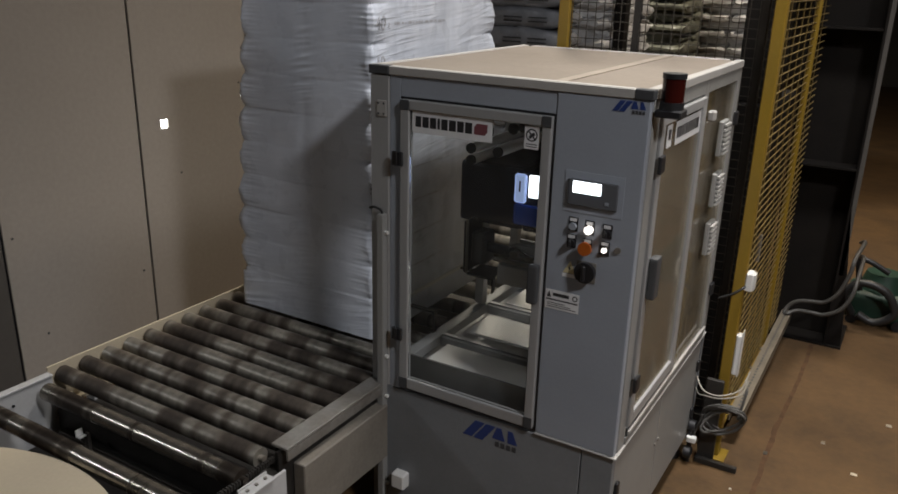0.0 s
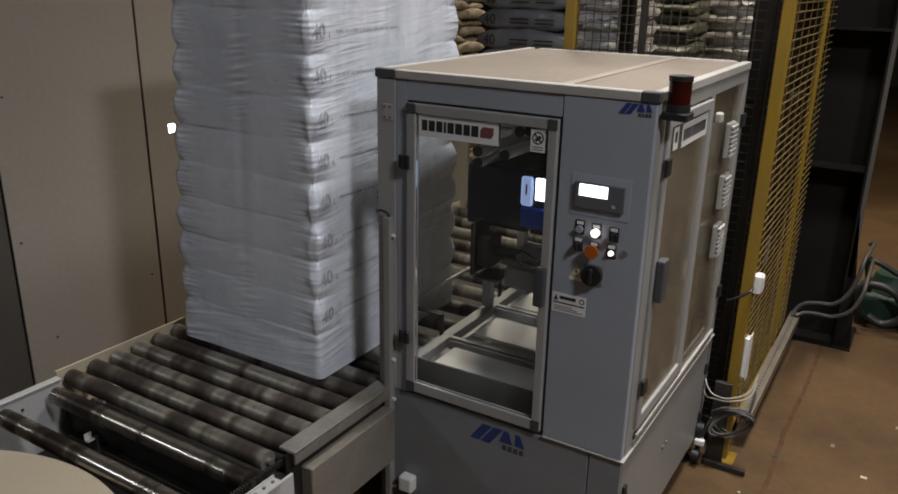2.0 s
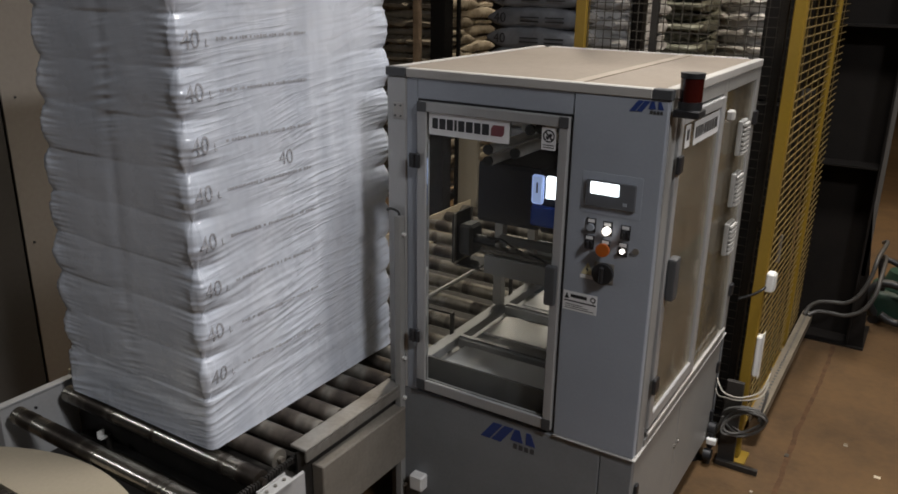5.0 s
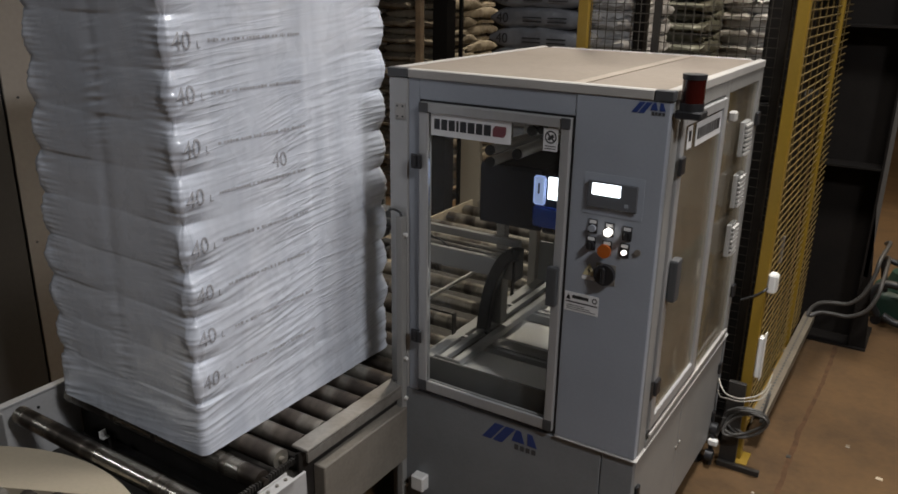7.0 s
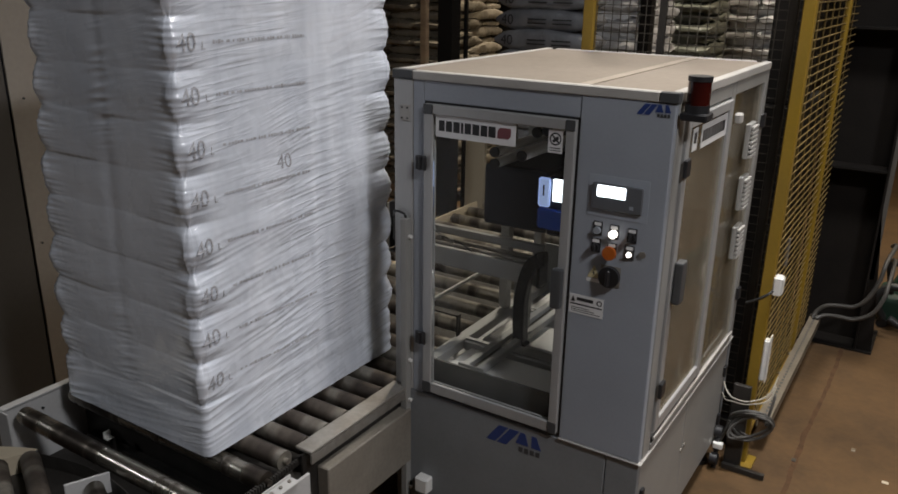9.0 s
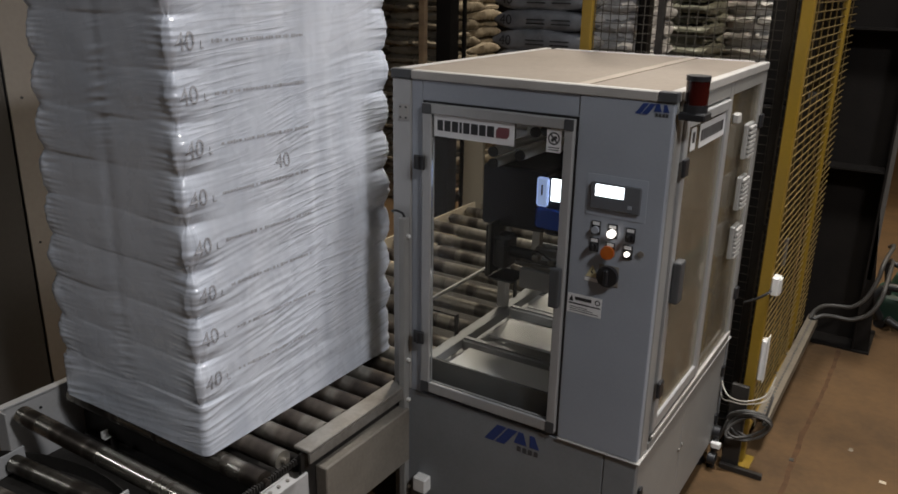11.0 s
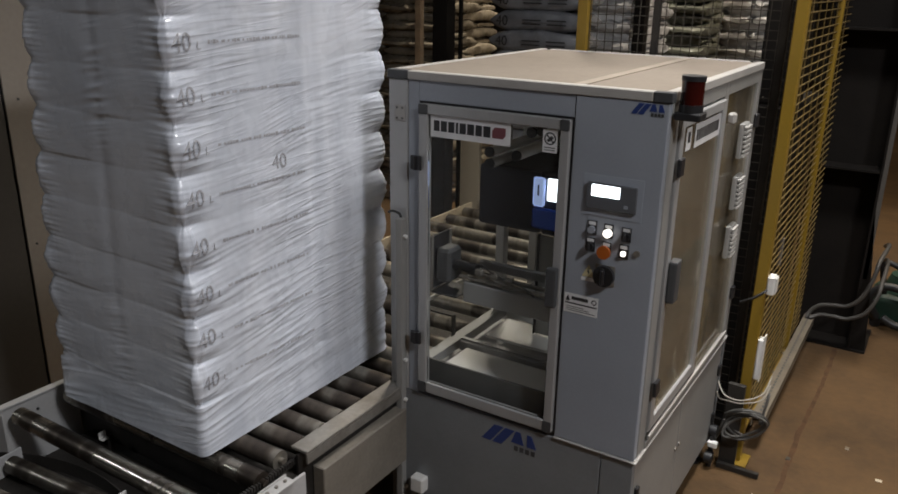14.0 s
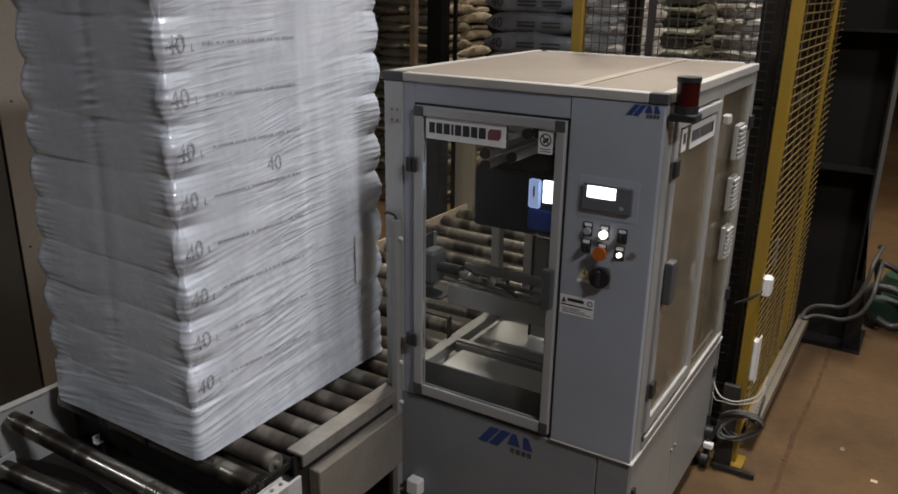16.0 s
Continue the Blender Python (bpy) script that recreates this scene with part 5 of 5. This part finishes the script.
jb = thing("junction_box", (1.222, 1.315, 0.93), "small white junction box on the yellow fence post", "electric box")
part("box", bx(B(), FX + 0.0265, FX + 0.062, 1.285, 1.35, 0.905, 0.995, 0.006), M["wplastic"], jb)
part("lid_plate", bx(B(), FX + 0.0622, FX + 0.068, 1.29, 1.345, 0.91, 0.99, 0.004), M["wplastic"], jb)
part("lead", tube(B(), [(FX + 0.03, 1.284, 0.93), (FX + 0.02, 1.262, 0.92), (FX - 0.02, 1.25, 0.89), (FX - 0.07, 1.25, 0.86)], 0.006), M["bcable"], jb, smooth=True)
sl = thing("end_cover", (1.22, 1.33, 0.46), "tall narrow white plastic cover on the fence post", "electric box")
part("cover", bx(B(), FX + 0.0265, FX + 0.052, 1.285, 1.335, 0.47, 0.68, 0.006), M["wplastic"], sl)
part("flange", bx(B(), FX + 0.0525, FX + 0.057, 1.285, 1.335, 0.46, 0.70, 0.003), M["wplastic"], sl)

coil = thing("cable_coil", (1.17, 1.19, 0.0), "loose coil of grey cable hanging by the fence foot", "cable")
for k in range(5):
    r = 0.085 + 0.006 * (k % 3)
    cx_, cz, yy = 1.195 + 0.004 * k, 0.27 + 0.005 * (k % 2), 1.215 - 0.010 * k
    pts = [(cx_ + r * math.cos(a) * 1.05, yy + 0.02 * math.sin(a * 2 + k), cz + r * 0.8 * math.sin(a + 0.2 * k)) for a in [2 * math.pi * i / 12 for i in range(13)]]
    part("loop", tube(B(), pts, 0.0065), M["cable"], coil, smooth=True)
part("loose_end", tube(B(), [(1.11, 1.19, 0.27), (1.09, 1.19, 0.18), (1.07, 1.19, 0.14), (1.04, 1.17, 0.13)], 0.0065), M["cable"], coil, smooth=True)
part("lead_down", tube(B(), [(1.27, 1.20, 0.29), (1.285, 1.24, 0.42), (1.28, 1.27, 0.41)], 0.0065), M["cable"], coil, smooth=True)
wc = thing("white_cable", (1.15, 1.20, 0.40), "thin white cable looped from machine to fence", "cable")
for k in range(2):
    part("strand", tube(B(), [(1.28, 1.27, 0.52 - 0.05 * k), (1.26, 1.22, 0.44 - 0.03 * k), (1.18, 1.18, 0.40 - 0.015 * k), (1.11, 1.18, 0.40 - 0.02 * k), (1.075, 1.2, 0.42 - 0.05 * k), (1.05, 1.24, 0.44 - 0.06 * k)], 0.0035), M["wcable"], wc, smooth=True)
pf = thing("floor_bracket", (1.17, 1.22, 0), "rusty steel foot bracket and offcut at the machine corner", "bracket")
part("bar", bx(B(), 1.10, 1.30, 1.19, 1.215, 0.0, 0.03, 0.003), M["dsteel"], pf)
part("upright", bx(B(), 1.10, 1.18, 1.225, 1.25, 0.0, 0.45, 0.003), M["dsteel"], pf)
part("connector", bx(B(), 1.055, 1.10, 1.15, 1.18, 0.12, 0.15, 0.004), M["wplastic"], pf)
part("gland", cy(B(), (1.051, 1.2, 0.19), (1.085, 1.2, 0.19), 0.03, 16), M["bplastic"], pf, smooth=True)
part("gland", cy(B(), (1.051, 1.16, 0.06), (1.085, 1.16, 0.06), 0.03, 16), M["bplastic"], pf, smooth=True)
part("stub", cy(B(), (1.068, 1.18, 0.0), (1.068, 1.18, 0.17), 0.012, 10), M["bplastic"], pf)

# ---- steel column and conduits ----
col = thing("steel_column", (1.40, 3.2, 0), "dark painted steel column with stiffeners", "column", kind="structure")
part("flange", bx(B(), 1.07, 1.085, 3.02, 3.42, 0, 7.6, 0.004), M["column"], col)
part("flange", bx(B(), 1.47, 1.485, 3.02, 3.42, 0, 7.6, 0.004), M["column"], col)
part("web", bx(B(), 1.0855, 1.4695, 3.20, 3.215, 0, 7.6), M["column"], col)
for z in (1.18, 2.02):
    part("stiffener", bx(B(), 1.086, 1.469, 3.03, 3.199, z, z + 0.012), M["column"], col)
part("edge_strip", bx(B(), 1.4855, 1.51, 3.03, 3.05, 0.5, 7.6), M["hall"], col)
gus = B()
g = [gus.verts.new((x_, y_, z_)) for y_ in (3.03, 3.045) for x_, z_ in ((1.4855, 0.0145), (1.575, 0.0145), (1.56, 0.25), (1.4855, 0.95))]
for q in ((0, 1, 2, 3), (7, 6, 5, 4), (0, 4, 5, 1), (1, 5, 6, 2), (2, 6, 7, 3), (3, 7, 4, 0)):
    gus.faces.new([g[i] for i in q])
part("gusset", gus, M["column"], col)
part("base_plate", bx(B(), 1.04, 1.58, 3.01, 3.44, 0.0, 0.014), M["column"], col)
cond = thing("conduit_pair", (1.4, 2.98, 0.2), "two grey plastic conduits bending round the column", "conduit")
for pts in ([(1.215, 2.90, 0.212), (1.235, 2.925, 0.262), (1.285, 2.93, 0.305), (1.36, 2.93, 0.322), (1.44, 2.93, 0.336), (1.508, 2.93, 0.41), (1.55, 2.945, 0.535), (1.565, 2.99, 0.64), (1.59, 3.25, 0.68), (1.56, 3.52, 0.60)],
            [(1.235, 2.90, 0.212), (1.285, 2.93, 0.238), (1.37, 2.93, 0.246), (1.452, 2.93, 0.25), (1.541, 2.935, 0.307), (1.588, 2.95, 0.41), (1.60, 3.02, 0.50), (1.60, 3.3, 0.56), (1.57, 3.52, 0.50)]):
    part("pipe", tube(B(), pts, 0.013, 10), M["cable"], cond, smooth=True)

GX = -0.215
gr = thing("green_machine", (1.95 + GX, 3.7, 0), "small green floor machine with a black hose and handle", "floor machine")
part("body", bx(B(), 1.74 + GX, 2.15 + GX, 3.55, 3.9, 0.02, 0.24, 0.06, 3), M["green"], gr, smooth=True)
part("tank", cy(B(), (1.95 + GX, 3.72, 0.24), (1.95 + GX, 3.72, 0.36), 0.15, 24, 0.11), M["green"], gr, smooth=True)
part("hose", tube(B(), [(x_ + GX, y_, z_) for x_, y_, z_ in [(1.80, 3.53, 0.08), (1.74, 3.48, 0.22), (1.82, 3.47, 0.33), (1.98, 3.47, 0.30), (2.06, 3.48, 0.15), (1.95, 3.48, 0.06), (1.84, 3.48, 0.10)]], 0.028, 10), M["bcable"], gr, smooth=True)
part("handle", tube(B(), [(x_ + GX, y_, z_) for x_, y_, z_ in [(1.82, 3.60, 0.24), (1.79, 3.58, 0.40), (1.78, 3.57, 0.47), (1.86, 3.57, 0.46), (1.98, 3.58, 0.40)]], 0.02, 10), M["bcable"], gr, smooth=True)
for x in (1.80 + GX, 2.09 + GX):
    part("wheel", cy(B(), (x, 3.54, 0.035), (x, 3.57, 0.035), 0.035, 16), M["bplastic"], gr, smooth=True)


# ---- stacks of bags behind the fence ----
def stack(x, y, rz, lx, ly, layers, bags, mat_label, h=0.16, wob=0.015, prints=False):
    """A pallet of bags: two lengthwise in front and one across behind, layer over layer."""
    st = thing("bag_stack", (x, y, 0), mat_label, "pallet load", "stacked pallets")
    pallet_base(st, x - lx / 2, x + lx / 2, y - ly / 2, y + ly / 2, 0)
    for lay in range(layers):
        z = 0.146 + lay * (h - 0.018)
        spots = [(-lx / 4, -ly / 2 + 0.31, 90), (lx / 4, -ly / 2 + 0.31, 90), (0, ly / 2 - 0.2, 0)] if lay % 2 and not prints else [(0, -ly / 2 + 0.2, 0), (-lx / 4, ly / 2 - 0.31, 90), (lx / 4, ly / 2 - 0.31, 90)]
        for dx, dy, r in spots[:1] if prints else spots:
            drop_bag(st, bags[random.randrange(len(bags))], x + dx + random.uniform(-wob, wob), y + dy + random.uniform(-wob, wob), z, r + random.uniform(-2, 2) + random.choice((0, 180)))
    if prints:
        for lay in range(layers):
            z = 0.146 + lay * (h - 0.018) + 0.045
            y0 = y - ly / 2 - 0.022
            m = Matrix.Translation((x - lx / 2 + 0.10, y0, z)) @ pose(0, 0, 0, 90)
            words("bag_print", "40", 0.070, m, M["dink"], st)
            bm = B()
            for k in range(2):
                for a in (0.32, 0.52):
                    bx(bm, x - lx / 2 + a, x - lx / 2 + a + 0.15, y0, y0 + 0.001, z + 0.008 + k * 0.028, z + 0.018 + k * 0.028)
            part("bag_print_line", bm, M["dink"], st)
    st.rotation_euler = (0, 0, radians(rz))
    return st


def bags(material, seed, h=0.16, l=0.76, w=0.40, crumple=0.007):
    return [bag_mesh("bag", l, w, h, material, seed + q, 0.012, crumple) for q in range(4)]


BH = 0.165
grey, white_, brown, olive = bags(M["gbag"], 20, BH), bags(M["wbag"], 30, 0.105, crumple=0.026), bags(M["brbag"], 40, 0.112, crumple=0.014), bags(M["grbag"], 50, 0.12, crumple=0.018)
stack(-0.93, 3.25, 0, 0.80, 0.45, 19, grey, "tall narrow pallet of dark grey printed bags", BH, 0.012, True)
stack(-0.875, 4.335, 0, 0.80, 1.05, 40, white_, "tall pallet of crumpled white bags", 0.094)
stack(-0.72, 6.0, 0, 0.80, 1.05, 31, olive, "tall pallet of dull olive bags", 0.115)
stack(-0.05, 6.6, 0, 0.80, 1.05, 40, white_, "tall pallet of crumpled white bags", 0.094)
stack(-2.95, 4.9, 0, 0.80, 1.05, 30, brown, "tall pallet of shiny brown bags", 0.104, 0.03)
stack(-3.9, 5.2, 0, 0.80, 1.05, 30, brown, "tall pallet of shiny brown bags", 0.104, 0.03)
stack(-2.4, 6.9, 0, 0.80, 1.05, 30, brown, "tall pallet of shiny brown bags", 0.104, 0.03)
stack(3.35, 7.2, 0, 0.80, 1.05, 26, white_, "tall pallet of crumpled white bags", 0.094)
wp = thing("wooden_pallets", (2.75, 6.4, 0), "low pile of bare wooden pallets", "pallets")
for k in range(5):
    pallet_base(wp, 2.35, 3.15, 5.8, 7.0, k * 0.146)

for x, y, w, z, m in ((-1.66, 2.62, 0.05, 3.2, M["wood"]), (-1.69, 3.0, 0.13, 6.5, M["column"]), (-1.75, 3.35, 0.03, 3.2, M["column"]), (-0.425, 3.90, 0.09, 6.5, M["column"])):
    solid("upright_post", bx(B(), x - w / 2, x + w / 2, y - w / 2, y + w / 2, 0, z, 0.004), m, "slim upright steel post standing behind the conveyor", "post", "upright posts")

# Pale sheet added for an unidentified pale strip behind the door glass.
solid("upright_post", bx(B(), -1.59, -1.41, 3.12, 3.17, 0, 1.06, 0.004), M["cream"], "short wide pale sheet panel added behind the conveyor", "post", "upright posts")

# litter on the floor
for x, y, w, d, m in ((1.34, 0.62, 0.012, 0.03, "wplastic"), (1.43, 0.66, 0.008, 0.045, "wplastic"), (1.52, 0.50, 0.03, 0.02, "wplastic"), (1.60, 0.47, 0.02, 0.05, "wplastic"), (1.46, 0.52, 0.015, 0.02, "wcable"),
                      (1.30, 1.05, 0.012, 0.012, "wcable"), (1.78, 1.5, 0.03, 0.02, "cream"), (1.62, 1.72, 0.02, 0.03, "brbag"), (1.9, 2.1, 0.03, 0.03, "brbag"), (1.38, 1.45, 0.02, 0.03, "dsteel")):
    solid("litter_scrap", bx(B(), x, x + w, y, y + d, 0.0, 0.004, 0.001), M[m], "small scrap of torn packaging on the floor", "litter", "floor litter")
# worn dirt track
trk = B()
left, right = [], []
for i in range(60):
    y = 0.7 + i * 0.05
    x = 1.405 + 0.010 * math.sin(y * 3) + 0.008 * noise.noise((y * 9, 0.3, 0))
    w = 0.010 + 0.014 * abs(noise.noise((y * 6, 4.1, 0)))
    left.append(trk.verts.new((x - w, y, 0.0012)))
    right.append(trk.verts.new((x + w, y, 0.0012)))
for i in range(59):
    trk.faces.new((left[i], right[i], right[i + 1], left[i + 1]))
solid("dirt_track", trk, M["dirt"], "dark line of caked dirt along the floor", "dirt", kind="stuff")
# Dark cabinet-shaped block, added to stand for the shade behind the fence.
dc = thing("shade_block", (0.80, 2.0, 0), "dark block with a taller part, added for the shade behind the guard fence", "cabinet")
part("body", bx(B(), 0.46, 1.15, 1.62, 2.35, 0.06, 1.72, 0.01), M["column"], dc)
part("riser", bx(B(), 0.955, 1.135, 1.66, 1.90, 1.7205, 2.95, 0.008), M["column"], dc, "taller dark block, added for the same shade")
part("plinth", bx(B(), 0.48, 1.13, 1.64, 2.33, 0.0, 0.0595), M["bplastic"], dc)
part("door_handle", bx(B(), 1.151, 1.17, 1.75, 1.78, 0.9, 1.05, 0.004), M["steel"], dc)


sticker = solid("paper_label", bx(B(), HX - 0.0016, HX - 0.0004, HY - 0.07, HY + 0.07, 1.052, 1.252), M["sticker"], "plain pale paper label pressed onto the wrapped bags", "label", at=Vector((HX - 0.001, HY, 1.152)))


# ---- what moves ----
def motions():
    y = lambda v: pose(-0.603, v, PZ0)
    walk(load, [(0.0, y(0.284)), (0.5, y(0.181)), (1.0, y(0.077)), (1.5, y(-0.029)), (2.0, y(-0.135)), (2.5, y(-0.233)), (3.0, y(-0.336)), (3.5, y(-0.443)), (4.0, y(-0.551)),
                (5.0, y(-0.770)), (5.2, y(-0.808)), (5.3, y(-0.812)), (5.4, y(-0.812)), (16.0, y(-0.812))])
    for ob in driven:
        o = Vector(ob.location)
        turned = [(k * 0.2, math.degrees(0.2085 * k * 0.2 / ROLL_R)) for k in range(27)]
        walk(ob, [(t, pose(*o, d, 0, 0)) for t, d in turned] + [(5.4, pose(*o, turned[-1][1] + 25, 0, 0)), (16.0, pose(*o, turned[-1][1] + 25, 0, 0))])
    a = lambda x_, y_: pose(x_, y_, 1.05 + 0.03 * min(1.0, max(0.0, (x_ - 0.05) / 0.15)))
    rows = [(0.0, HX, HY), (4.3, HX, HY), (4.5, HX, HY), (5.4, -0.20, 0.55), (6.3, -0.34, 0.52), (6.6, -0.40, 0.52), (7.0, -0.47, 0.50), (7.8, -0.48, 0.50), (8.5, -0.46, 0.50), (9.0, -0.38, 0.51),
            (9.2, -0.33, 0.52), (10.2, 0.10, 0.48), (10.9, HX, HY), (11.0, HX, HY), (12.4, HX, HY), (12.6, 0.20, 0.36), (13.0, 0.15, 0.27), (13.5, 0.125, 0.20), (14.0, 0.11, 0.18), (14.3, 0.05, 0.145),
            (14.5, -0.075, 0.12), (14.6, -0.115, 0.117), (14.8, -0.172, 0.115), (15.0, -0.186, 0.115), (15.25, -0.182, 0.115), (15.5, -0.115, 0.12), (15.6, -0.075, 0.13), (15.8, 0.01, 0.15), (16.0, 0.06, 0.175)]
    walk(arm, [(t, a(x_, y_)) for t, x_, y_ in rows])
    walk(sticker, [(t, a(x_ - 0.001, y_) @ Matrix.Translation((0, 0, 0.122))) for t, x_, y_ in rows if t <= 15.0] + [(15.1, pose(-0.187, 0.115, 1.172)), (16.0, pose(-0.187, 0.115, 1.172))])
    swing = lambda t, x_: max(0, min(15, (-0.34 - x_) * 115)) if t < 12 else 0
    drift = lambda t: 0.155 if 6.2 < t < 9.3 else 0.10 if t > 14.25 else 0.07 if 5.0 < t < 10.3 else 0.0
    walk(chain, [(t, pose(x_ + 0.62 + drift(t), max(0.095, y_ - 0.055), 1.12 + 0.25 * drift(t), 0, swing(t, x_), 0)) for t, x_, y_ in rows])
    walk(slide, [(t, pose(x_ + 0.68, 0.62, 0.757)) for t, x_, y_ in rows])
    walk(carriage, [(t, pose(0.42, y_ + 0.42, 0.757)) for t, x_, y_ in rows])
    r = lambda d: pose(*TC, 0, 0, d)
    walk(turn, [(0.0, r(0)), (5.4, r(0)), (5.7, r(1)), (6.3, r(12)), (7.0, r(26)), (7.5, r(36)), (8.0, r(46)), (8.5, r(56)), (9.0, r(66)), (9.2, r(70)), (9.9, r(84)), (10.3, r(92)), (10.6, r(95)), (10.8, r(95)), (16.0, r(95))])


motions()
